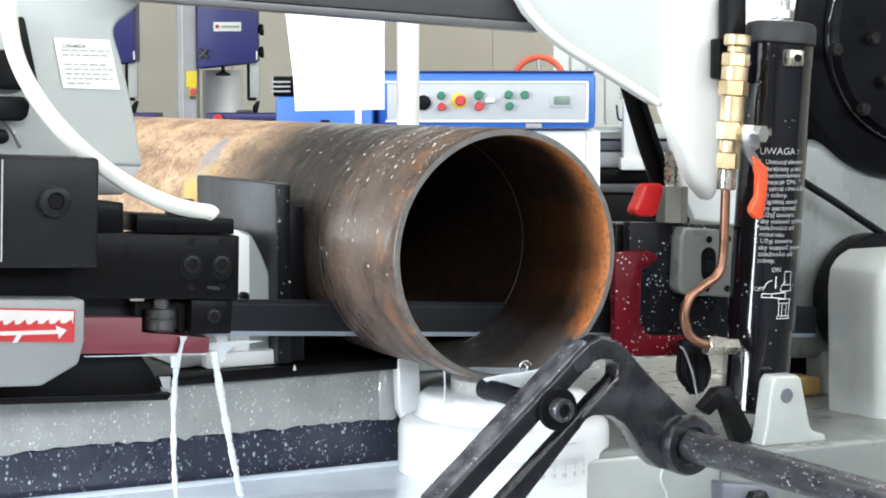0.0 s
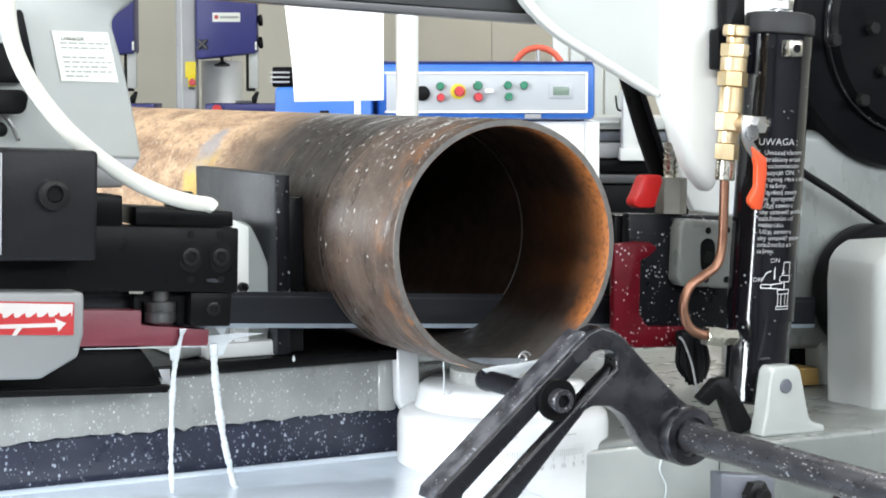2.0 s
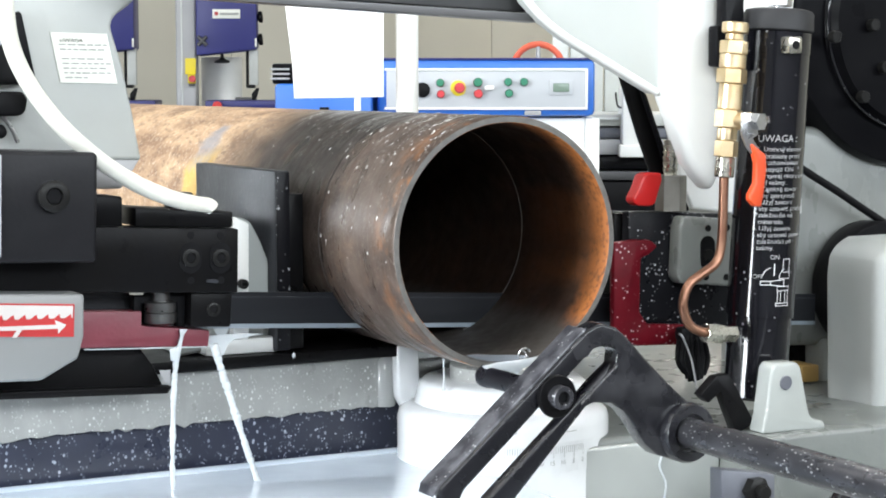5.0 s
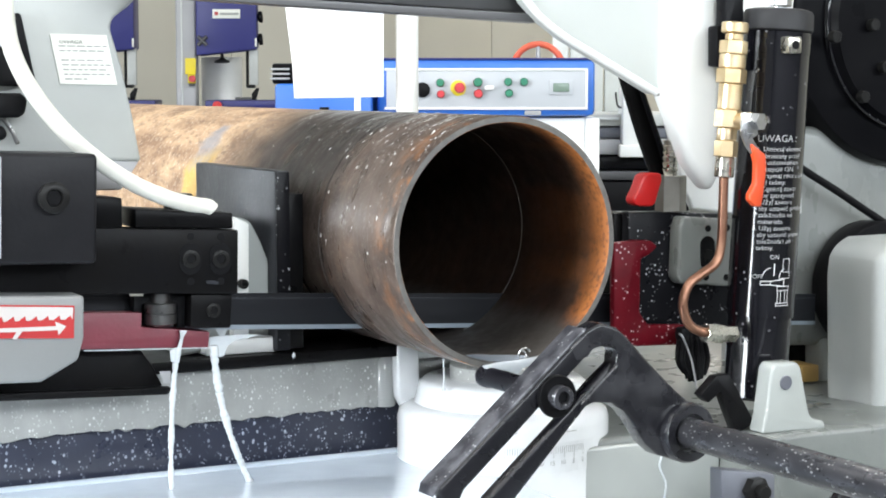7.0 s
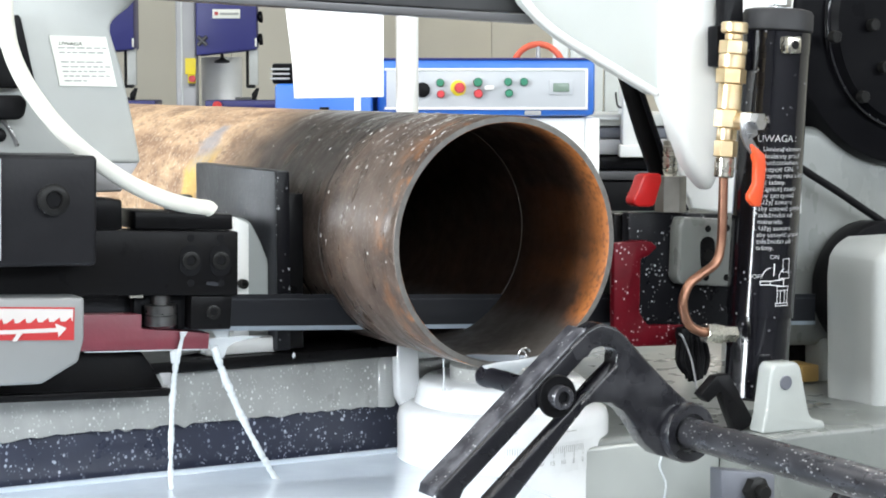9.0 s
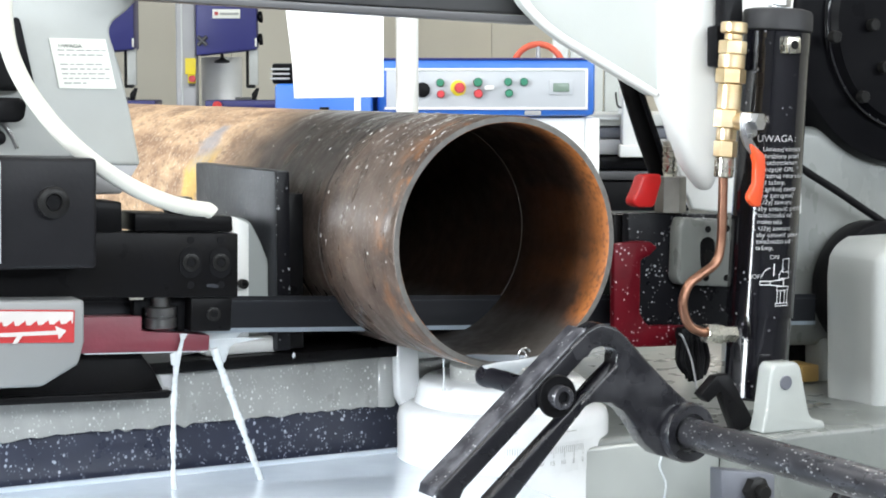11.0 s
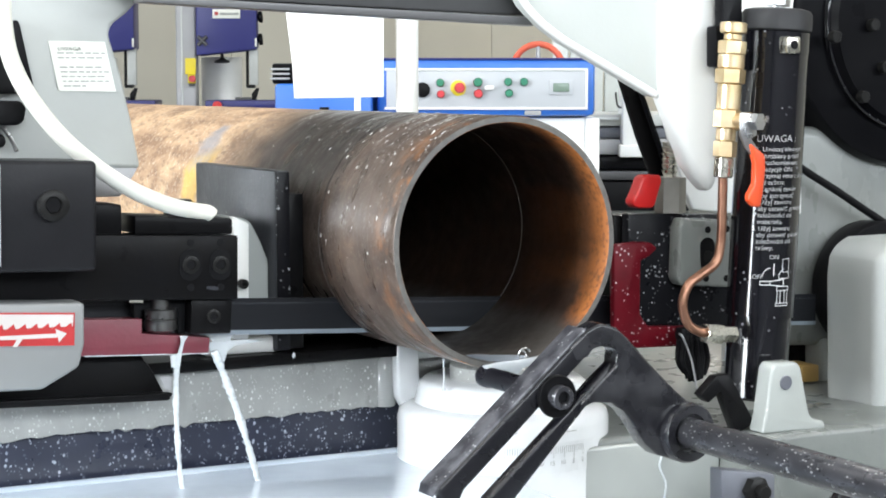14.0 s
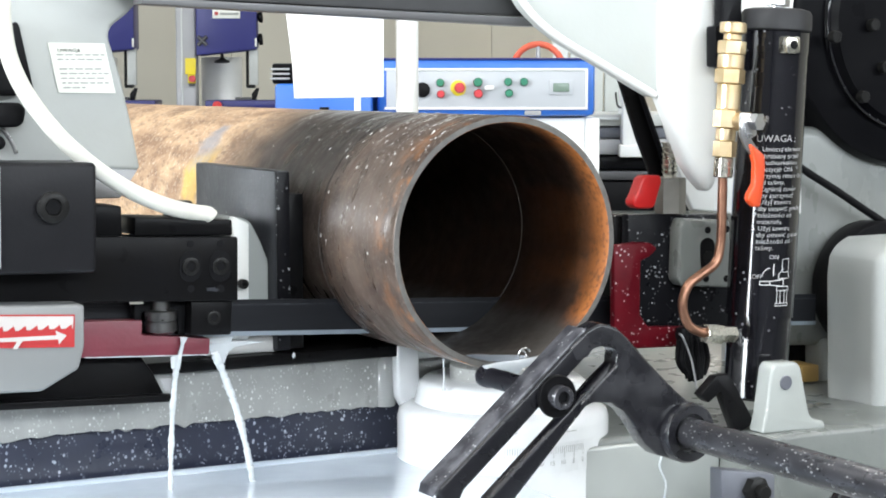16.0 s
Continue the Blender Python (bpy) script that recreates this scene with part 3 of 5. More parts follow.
part("rib", slab([(-0.1783, 0.9053), (-0.1629, 0.9043), (-0.1619, 1.0103), (-0.1772, 1.0170)], 0.188, 0.2, 0.002), "white", vise)
socket_screw(vise, (*[(-0.1698, 0.1880, 0.9557)][0],), 0.0045, 0.007)
part("foot", box(-0.205, -0.128, 0.19, 0.40, 0.8905, 0.905, 0.003), "white", vise)

# the jaw across the pipe, hidden behind it
vise_b = thing("vise_jaw", (0.16, 0.28, 0.8905), "dark steel fixed vise jaw behind the pipe", "vise jaw")
part("jaw_plate", slab([(0.1106, 0.892), (0.128, 0.892), (0.128, 1.05), (0.1106, 1.05)], 0.20, 0.40, 0.0015), "jaw", vise_b)
part("carrier", slab([(0.128, 0.8905), (0.18, 0.8905), (0.16, 1.0), (0.128, 1.01)], 0.22, 0.38, 0.005, 3), "white", vise_b)

# ---- pipe ----
RO, RI, KY0, KY1 = 0.10955, 0.10325, 0.1507, 0.1531


def pipe_mesh():
    bm = bmesh.new()
    seg = 144

    def ring(y, r):
        return [bm.verts.new((r * math.sin(k * math.tau / seg), y, 1 - r * math.cos(k * math.tau / seg))) for k in range(seg)]

    def skin(a, b, mi, keep=lambda k: True):
        for k in range(seg):
            if keep(k):
                f = bm.faces.new((a[k], a[(k + 1) % seg], b[(k + 1) % seg], b[k]))
                f.material_index = mi

    for ys in ((0.0, 0.0012, 0.02, 0.05, 0.1, KY0), (KY1, 0.2, 0.3, 0.5, 0.9, 1.5, 2.6)):
        outs = [ring(y, RO - (0.0009 if y == 0.0 else 0)) for y in ys]
        ins = [ring(y, RI + (0.0007 if y == 0.0 else 0)) for y in ys]
        for a, b in zip(outs, outs[1:]):
            skin(a, b, 0)
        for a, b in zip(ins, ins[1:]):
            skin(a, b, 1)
        skin(outs[0], ins[0], 2), skin(outs[-1], ins[-1], 2)
        if ys[0] == 0.0:
            front_o, front_i = outs[-1], ins[-1]
        else:
            back_o, back_i = outs[0], ins[0]
    low = lambda k: min(k, seg - 1 - k) < 9
    skin(front_o, back_o, 0, low), skin(front_i, back_i, 1, low)
    for k in (9, seg - 9):
        bm.faces.new((front_o[k], back_o[k], back_i[k], front_i[k])).material_index = 2
    return bm


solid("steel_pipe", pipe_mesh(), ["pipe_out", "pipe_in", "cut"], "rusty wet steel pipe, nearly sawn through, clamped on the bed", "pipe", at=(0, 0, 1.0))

# ---- wet beads on the pipe ----
def beads():
    rnd = random.Random(11)
    ico = bmesh.new()
    bmesh.ops.create_icosphere(ico, subdivisions=1, radius=1)
    vs = [v.co.copy() for v in ico.verts]
    fs = [[v.index for v in f.verts] for f in ico.faces]
    ico.free()
    pos, faces = [], []
    rings = [rnd.uniform(0.005, 0.10) for _ in range(14)] + [rnd.uniform(0.10, 0.34) for _ in range(14)]
    for i in range(330):
        y = rnd.choice(rings) + rnd.gauss(0, 0.0025) if rnd.random() < 0.7 else rnd.uniform(0.003, 0.36)
        a = radians(rnd.gauss(-20, 17) if rnd.random() < 0.86 else rnd.uniform(-100, -20))
        if not 0.003 < y < 0.4 or abs(y - 0.152) < 0.004 or abs(a) > radians(105):
            continue
        r = 0.0004 + 0.0009 * rnd.random() ** 2.6
        along, rise = r * rnd.uniform(1.0, 2.6), r * 0.45
        out = Vector((math.sin(a), 0, math.cos(a)))
        side = Vector((math.cos(a), 0, -math.sin(a)))
        c = Vector((0, y, 1)) + out * RO
        n0 = len(pos)
        for v in vs:
            pos.append(c + side * v.x * along + Vector((0, 1, 0)) * v.y * r + out * v.z * rise)
        faces += [[n0 + k for k in f] for f in fs]
    bm = bmesh.new()
    made = [bm.verts.new(p) for p in pos]
    for f in faces:
        bm.faces.new([made[k] for k in f])
    return bm


solid("coolant_beads", beads(), "bead", "small wet coolant beads clinging to the pipe", "coolant beads", kind="stuff")

# ---- length stop ----
stop = thing("length_stop", (0.0, -0.13, 0.80), "black enamelled slotted length stop with worn edges on a rod", "length stop")
SY0, SY1 = -0.118, -0.105
# slotted bar: two cheeks and a foot leave the slot free
FRONT = [(0.0065, 0.9376), (-0.1286, 0.8215), (-0.1236, 0.8057), (-0.1105, 0.8075), (-0.1050, 0.8182), (0.0120, 0.9206)]
part("upper_cheek", slab(FRONT, SY0, SY1, 0.003, 3), "cast", stop)
part("lower_cheek", slab([(0.0328, 0.9108), (-0.0872, 0.8073), (-0.0640, 0.8003), (0.0060, 0.8738), (0.0243, 0.8882)], SY0, SY1, 0.0035, 3), "cast", stop)
part("bar_foot", slab([(-0.1296, 0.8136), (-0.1090, 0.8078), (-0.1004, 0.7996), (-0.0707, 0.8001), (-0.0861, 0.7744), (-0.1166, 0.7779), (-0.1326, 0.8045)], SY0 + 0.0004, SY1 - 0.0004, 0.0035, 3), "cast", stop)
part("worn_flank", slab([(0.0092, 0.9372), (-0.1284, 0.8194), (-0.1324, 0.8144), (-0.1304, 0.8223), (0.0059, 0.9397)], SY0 + 0.002, -0.090, 0.0008, 2), "worn", stop, "worn grey flank flecked with old paint")
part("elbow", slab([(0.0078, 0.9163), (0.0131, 0.9224), (0.0196, 0.9238), (0.0327, 0.9230), (0.0360, 0.9181), (0.0350, 0.9079), (0.0188, 0.8951), (0.0005, 0.8789), (-0.0015, 0.8661), (0.0049, 0.8749), (0.0135, 0.8783), (0.0310, 0.8765), (0.0432, 0.8689), (0.0533, 0.8568), (0.0646, 0.8397), (0.0772, 0.8291), (0.0920, 0.8248), (0.1161, 0.8283), (0.1273, 0.8504), (0.1178, 0.8637), (0.0969, 0.8798), (0.0683, 0.9065), (0.0447, 0.9306), (0.0347, 0.9386), (0.0205, 0.9432), (0.0076, 0.9384), (-0.0084, 0.9247), (-0.0030, 0.9133)], SY0 - 0.0010, -0.098, 0.005, 5), "cast_dusty", stop)
HX, HY, HZ = [(0.1041, -0.1280, 0.8465)][0]
part("boss", lathe((HX, HY + 0.052, HZ), (0, -1, 0), [(0, 0.024), (0.004, 0.0255), (0.048, 0.0255), (0.052, 0.0235), (0.052, 0.0165), (0.047, 0.016)], 48), "cast_dusty", stop)
part("rod", cyl((HX, HY + 0.045, HZ), (HX, HY - 0.72, HZ), 0.0130, 32, 0.0015), "rod", stop, "dark stained steel rod speckled with coolant")
part("washer", lathe((-0.0223, SY0, 0.8867), (0, -1, 0), [(0, 0.0175), (0.003, 0.0175), (0.004, 0.0165), (0.004, 0.009)], 40), "black", stop)
socket_screw(stop, (-0.0223, SY0 - 0.004, 0.8867), 0.0098, 0.009, "rod")
part("stop_finger", lathe((-0.0223, SY1, 0.8867), (0, 1, 0), [(0, 0.0085), (-SY1 - 0.012, 0.0085), (-SY1 - 0.010, 0.0097), (-SY1 - 0.001, 0.0097), (-SY1 - 0.0005, 0.008)], 20), "cast", stop)

post = thing("rod_post", (0.16, -0.05, 0.797), "grey steel block with a hexagon bolt under the stop rod", "support block")
part("block", slab([(0.1559, 0.8057), (0.2137, 0.7960), (0.2149, 0.7354), (0.1570, 0.7422)], -0.10, -0.082, 0.002), "slate", post)
BO = [(0.1894, -0.1000, 0.7854)][0]
part("bolt", hexa(BO, (BO[0], BO[1] - 0.010, BO[2]), 0.012), "screw", post)
part("bolt_end", cyl((BO[0], BO[1] - 0.010, BO[2]), (BO[0], BO[1] - 0.02, BO[2]), 0.006, 18), "screw", post)
knob = thing("hand_wheel", (0.30, -0.12, 0.72), "black moulded hand wheel below the rod", "hand wheel")
KX, KY, KZ = [(0.2893, -0.1000, 0.7448)][0]
part("rim", lathe((KX, KY, KZ), (0.25, -1, 0.0), [(0, 0.03), (0.006, 0.038), (0.018, 0.04), (0.026, 0.036), (0.03, 0.030), (0.022, 0.022)], 48), "gloss_black", knob)

# ---- clevis and casting at the hinge ----
clev = thing("pivot_bracket", (0.30, 0.0, 0.797), "pale grey cast bracket with a flush steel pin", "bracket")
part("cheek", slab([(0.2645, 0.8126), (0.2690, 0.8308), (0.2745, 0.8721), (0.2785, 0.8777), (0.3032, 0.8778), (0.3086, 0.8726), (0.3196, 0.8278), (0.3244, 0.8220), (0.3380, 0.8187), (0.3395, 0.8110)], -0.015, 0.007, 0.003, 3), "skirt", clev)
QX, QY, QZ = [(0.2906, -0.0155, 0.8591)][0]
part("pin", cyl((QX, -0.0165, QZ), (QX, 0.006, QZ), 0.0068, 28, 0.0006), "slate", clev, "dull steel pin")
strap = thing("bent_strap", (0.24, 0.0, 0.81), "black bent steel strap beside the bracket", "strap")
part("strap", slab([(0.2091, 0.8505), (0.2274, 0.8671), (0.2422, 0.8676), (0.2724, 0.8187), (0.2502, 0.8110), (0.2321, 0.8519), (0.2188, 0.8424)], 0.006, 0.018, 0.0012), "black", strap)
flap = thing("chip_brush", (0.26, 0.1, 0.82), "dark round chip brush hanging below a blade guide", "chip brush")
part("holder", box(0.254, 0.284, 0.100, 0.114, 0.886, 0.899, 0.003), "rubber", flap)
rnd = random.Random(21)
bm = None
for i in range(34):
    f = i / 33 * 2 - 1
    x, spread, y = 0.269 + f * 0.012, f * 0.016 + rnd.uniform(-0.002, 0.002), 0.107 + rnd.uniform(-0.006, 0.006)
    bm = tube([(x, y, 0.892), (x + spread * 0.30, y - 0.004, 0.868), (x + spread * 0.12 - f * 0.004, y - 0.006, 0.842 + 0.010 * abs(f) + rnd.uniform(0, 0.004))], 0.0019, 6, 4, bm=bm)
part("bristles", bm, "rubber", flap, "black bristles")
# pale tube drawn for the light streak across the brush
part("drawn_line", tube([(0.2425, 0.0885, 0.8956), (0.2480, 0.0885, 0.8900), (0.2576, 0.0885, 0.868), (0.2640, 0.0885, 0.8409)], 0.0011, 8, 6), "far_grey", flap)

hinge = thing("hinge_casting", (0.5, 0.25, 0.811), "grey painted hinge casting with a rounded bright cover", "casting")
part("cover", slab([(0.4597, 0.7667), (0.4550, 0.9389), (0.4573, 0.9586), (0.4650, 0.9713), (0.4809, 0.9787), (0.5789, 0.9795), (0.5869, 0.7459)], 0.05, 0.135, 0.012, 5), "grey", hinge, "rounded light grey cover")
part("ring", lathe((*[(0.5694, 0.9164)][0][:1], 0.175, [(0.5694, 0.9164)][0][1]), (0, 1, 0), [(0, 0.068), (0.004, 0.071), (0.03, 0.071), (0.034, 0.068)], 64), "rubber", hinge, "black ring behind the cover")
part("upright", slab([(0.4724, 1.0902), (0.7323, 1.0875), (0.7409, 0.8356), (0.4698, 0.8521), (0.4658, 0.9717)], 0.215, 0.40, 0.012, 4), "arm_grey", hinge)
# black block painted in for the dark gap below the upright
part("recess_shade", slab([(0.4754, 0.8574), (0.5543, 0.8523), (0.5557, 0.7948), (0.4765, 0.8008)], 0.24, 0.26, 0.001), "black", hinge)
part("foot", slab([(0.5184, 0.8583), (0.7358, 0.8444), (0.7395, 0.7388), (0.5208, 0.7579)], 0.211, 0.40, 0.006, 3), "grey", hinge)
part("stop_pad", slab([(0.4830, 0.8322), (0.5062, 0.8318), (0.5066, 0.8131), (0.4834, 0.8136)], 0.20, 0.238, 0.002), "tan", hinge, "tan stop pad")

motor = thing("drive_housing", (0.54, 0.2, 1.16), "matt black round drive housing with screw heads", "drive housing")
MX, MY, MZ = [(0.6208, 0.2000, 1.2024)][0]
part("drum", lathe((MX, 0.30, MZ), (0, -1, 0), [(0, 0.157), (0.092, 0.157), (0.099, 0.154), (0.102, 0.147), (0.102, 0.118), (0.108, 0.114), (0.116, 0.110), (0.116, 0.02)], 80), "motor", motor)
# added glossy ring that gives the step's edge its highlight
part("lip", tube([(MX + 0.116 * math.cos(radians(a)), 0.1935, MZ + 0.116 * math.sin(radians(a))) for a in range(0, 361, 12)], 0.0022, 10, 3), "gloss_black", motor, "glossy ring added on the housing's step for its highlight")
for mx, my_, mz in [(0.5537, 0.1840, 1.1992), (0.5015, 0.1840, 1.1859), (0.5417, 0.1840, 1.1223), (0.5706, 0.1840, 1.1539), (0.5955, 0.1840, 1.1142)]:
    part("cap_screw", cyl((mx, my_, mz), (mx, my_ - 0.010, mz), 0.0066, 20), "screw", motor)
solid("cable", tube([(0.4587, 0.1900, 1.0532), (0.4740, 0.1900, 1.0439), (0.5167, 0.1900, 1.0216), (0.5563, 0.1900, 0.9997), (0.6131, 0.1900, 0.9691)], 0.0042, 12), "rubber", "black rubber cable along the casting", "cable")

# ---- saw bow, hinged at the casting ----
bow = thing("saw_bow", (PX, 0.12, PZ), "grey band saw bow with blade guides, hose and guards", "saw bow")
# beam is darker than the rest of the bow, its lip a step lighter
part("top_beam", slab([(-0.30, 1.2105), (0.105, 1.1985), (0.13, 1.21), (0.13, 1.30), (-0.30, 1.30)], 0.112, 0.20, 0.002), "far_dark", bow, "dark grey top beam")
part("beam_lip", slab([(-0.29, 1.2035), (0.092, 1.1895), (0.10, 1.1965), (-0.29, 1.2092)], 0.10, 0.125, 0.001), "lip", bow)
leg = [(-0.56, 1.0755), (-0.2796, 1.0646), (-0.2872, 1.105), (-0.2960, 1.1448), (-0.3062, 1.178), (-0.3035, 1.186), (-0.2900, 1.196), (-0.2776, 1.209), (-0.25, 1.30), (-0.56, 1.30)]
part("leg", slab(leg, 0.14, 0.21, 0.004, 3), "grey", bow, "light grey painted bow leg")
sticker = part("warning_label", slab([(-0.3585, 1.172), (-0.3102, 1.1716), (-0.3011, 1.1299), (-0.3503, 1.1305)], 0.1388, 0.1398, 0), "sticker", bow, "white printed warning label")
part("heading", words("UWAGA", 0.0048, lambda u, v, w: Vector((-0.3510 + u * 1.1, 0.1384, 1.1640 + v))), "ink", sticker)
rnd = random.Random(5)
for i in range(1, 9):
    z = 1.1665 - i * 0.0039
    x0 = -0.3535 + (1.172 - z) * 0.2 + (0.004 if i == 0 else 0)
    if i == 3:
        continue
    x = x0
    while x < x0 + (0.014 if i == 0 else 0.019 if i == 8 else rnd.uniform(0.034, 0.040)):
        wd = rnd.uniform(0.003, 0.007)
        part("printed_line", slab([(x, z), (x + wd, z), (x + wd, z - 0.0011), (x, z - 0.0011)], 0.1384, 0.1388, 0), "ink", sticker)
        x += wd + 0.0016
# black plate laid on the leg for the darkness inside its slot
part("slot_shade", slab([(-0.3902, 1.1862), (-0.3864, 1.1890), (-0.3837, 1.1863), (-0.3725, 1.1329), (-0.3736, 1.1282), (-0.3791, 1.1319), (-0.3909, 1.1541)], 0.132, 0.1398, 0.002), "rubber", bow, "black plate standing in for the leg's dark slot")
part("rail_block", slab([(-0.4390, 1.1605), (-0.3962, 1.1608), (-0.3846, 1.1357), (-0.3819, 1.1283), (-0.4398, 1.1284)], 0.125, 0.1398, 0.003), "rubber", bow)
part("rail_block", slab([(-0.4422, 1.1231), (-0.3885, 1.1229), (-0.3839, 1.1174), (-0.3860, 1.1064), (-0.3907, 1.1028), (-0.4427, 1.1033)], 0.115, 0.1398, 0.005, 3), "rubber", bow)
part("rail_foot", slab([(-0.4416, 1.0987), (-0.4025, 1.0964), (-0.3989, 1.0899), (-0.4018, 1.0845), (-0.4419, 1.0851)], 0.12, 0.1398, 0.003), "rubber", bow)
part("cable_loop", tube([(-0.4071, 0.1300, 1.1059), (-0.3998, 0.1300, 1.1007), (-0.3935, 0.1300, 1.0914), (-0.3890, 0.1300, 1.0812)], 0.0018, 8), "steel", bow)
# guide arm
part("slide_block", slab([(-0.56, 1.0800), (-0.3368, 1.0742), (-0.3383, 0.9847), (-0.56, 0.990)], 0.08, 0.139, 0.004, 3), "slide", bow, "black steel slide block")
# thin pale line down the block's left side
part("pale_line", slab([(-0.4172, 1.073), (-0.4160, 1.073), (-0.4172, 0.992), (-0.4184, 0.992)], 0.0785, 0.0802, 0.0004), "far_grey", bow)
socket_screw(bow, (-0.3749, 0.08, 1.0396), 0.0128, 0.007)
part("guide_arm", slab([(-0.62, 1.0235), (-0.2005, 1.0058), (-0.2011, 0.9499), (-0.62, 0.9695)], 0.1175, 0.146, 0.0018), "black", bow, "black steel guide arm")
part("arm_cap", slab([(-0.292, 1.026), (-0.204, 1.0205), (-0.2035, 1.0068), (-0.292, 1.0098)], 0.122, 0.165, 0.002), "black", bow)
part("back_block", slab([(-0.334, 1.0375), (-0.301, 1.035), (-0.301, 1.0075), (-0.334, 1.009)], 0.128, 0.17, 0.002), "black", bow)
part("leg_foot", slab([(-0.334, 1.067), (-0.281, 1.0655), (-0.297, 1.041), (-0.334, 1.041)], 0.142, 0.20, 0.002), "far_grey", bow)
for x in (-0.2447, -0.2175):
    z = 0.9812 - (x + 0.2175) * 0.04
    socket_screw(bow, (x, 0.1170, z), 0.0078, 0.002, "screw")
    slot_ = [(px_, pz_ + (0.0035 if pz_ > z else -0.0035)) for px_, pz_ in arc(x, z, 0.0100, 0, 180) + arc(x, z - 0.0001, 0.0100, 180, 360)]
    # counterbores and holes are flat black plates, their inner shade as colour
    part("counterbore", slab(slot_, 0.1169, 0.1178, 0), "rubber", bow)
    for dz in (0.0195, -0.0195):
        part("tapped_hole", cyl((x + 0.0005, 0.1178, z + dz), (x + 0.0005, 0.1171, z + dz), 0.0033, 16, 0.0001), "rubber", bow)
part("scratch", slab([(-0.2302, 0.9630), (-0.2229, 0.9631), (-0.2188, 0.9610), (-0.2209, 0.9591), (-0.2302, 0.9606)], 0.1168, 0.1174, 0), "jaw", bow)
part("tab", slab([(-0.2985, 0.9545), (-0.2865, 0.954), (-0.2865, 0.952), (-0.2985, 0.9525)], 0.119, 0.1195, 0.0), "nickel", bow)
part("lower_block", slab([(-0.2425, 0.9515), (-0.2045, 0.9498), (-0.206, 0.920), (-0.2435, 0.922)], 0.122, 0.147, 0.002), "black", bow)
socket_screw(bow, (-0.2225, 0.122, 0.9362), 0.0062, 0.002)
part("guide_roller", lathe((-0.2665, 0.133, 0.9525), (0, 0, -1), [(0, 0.008), (0.008, 0.008), (0.008, 0.0125), (0.009, 0.0138), (0.016, 0.0138), (0.0165, 0.0128), (0.0175, 0.0128), (0.018, 0.0138), (0.026, 0.0138), (0.027, 0.012), (0.029, 0.006)], 36), "roller", bow, "worn steel guide roller")
part("roller_bracket", slab([(-0.289, 0.953), (-0.2425, 0.951), (-0.243, 0.921), (-0.250, 0.921), (-0.250, 0.942), (-0.282, 0.943), (-0.284, 0.924), (-0.289, 0.924)], 0.136, 0.147, 0.001), "rubber", bow)
# guards
part("red_guard", slab([(-0.46, 0.944), (-0.2838, 0.9367), (-0.2843, 0.9243), (-0.2227, 0.9169), (-0.2239, 0.9031), (-0.46, 0.9135)], 0.13, 0.1475, 0.0012), "red", bow, "dull red blade guard")
cover = part("blade_cover", slab([(-0.56, 0.967), (-0.3462, 0.9583), (-0.3468, 0.9236), (-0.3518, 0.9052), (-0.3827, 0.8889), (-0.56, 0.894)], 0.09, 0.1295, 0.003, 3), "cover_grey", bow, "light grey blade cover with a red tooth-direction sign")
sg = part("sign_plate", slab([(-0.47, 0.9570), (-0.3550, 0.9505), (-0.3558, 0.9238), (-0.47, 0.9300)], 0.0888, 0.0898, 0.0), "sign_red", cover, "red and white saw tooth direction sign")
part("sign_field", slab([(-0.47, 0.9558), (-0.3563, 0.9492), (-0.3570, 0.9395), (-0.47, 0.9415)], 0.0883, 0.0888, 0), "sign_white", sg)
teeth = [(-0.47, 0.9340), (-0.3572, 0.9278)]
for i in range(12):
    x = -0.3572 - i * 0.0094
    z = 0.9372 + i * 0.0003
    teeth += [(x, z), (x - 0.0012, z + 0.0056), (x - 0.0088, z + 0.0004)]
teeth += [(-0.47, 0.9405)]
part("sign_teeth", slab(teeth, 0.0881, 0.0885, 0), "sign_red", sg)
part("sign_arrow", slab([(-0.4439, 0.9356), (-0.3707, 0.9346), (-0.3716, 0.9384), (-0.3623, 0.9341), (-0.3690, 0.9271), (-0.3694, 0.9313), (-0.3986, 0.9318), (-0.4033, 0.9257), (-0.4070, 0.9259), (-0.4032, 0.9316), (-0.4439, 0.9329)], 0.0878, 0.0882, 0), "sign_white", sg)
for i in range(4):
    x = -0.449 - i * 0.0075 + 0.002
    part("sign_bar", slab([(x + 0.003, 0.9335), (x + 0.0062, 0.9335), (x + 0.0035, 0.9272), (x + 0.0003, 0.9272)], 0.0878, 0.0882, 0), "sign_white", sg)
part("chip_deflector", slab([(-0.56, 0.935), (-0.29, 0.918), (-0.268, 0.888), (-0.258, 0.868), (-0.2575, 0.8625), (-0.56, 0.873)], 0.152, 0.158, 0.001), "black", bow, "black chip deflector")
part("deflector_lip", slab([(-0.56, 0.8785), (-0.2535, 0.8685), (-0.2575, 0.8625), (-0.56, 0.8725)], 0.140, 0.152, 0.001), "black", bow)
part("deflector_tab", slab([(-0.2658, 0.8836), (-0.2555, 0.8833), (-0.2557, 0.8719), (-0.2618, 0.8734)], 0.1385, 0.1395, 0.0003), "far_grey", bow)
# blade
BZ0, BZ1, BX0, BX1 = 0.9618, 0.9165, -0.50, 0.46
part("blade", slab([(BX0, BZ0), (BX1, BZ1), (BX1, BZ1 - 0.0285), (BX0, BZ0 - 0.0285)], 0.1512, 0.1525, 0.0), "blade", bow, "running band saw blade")
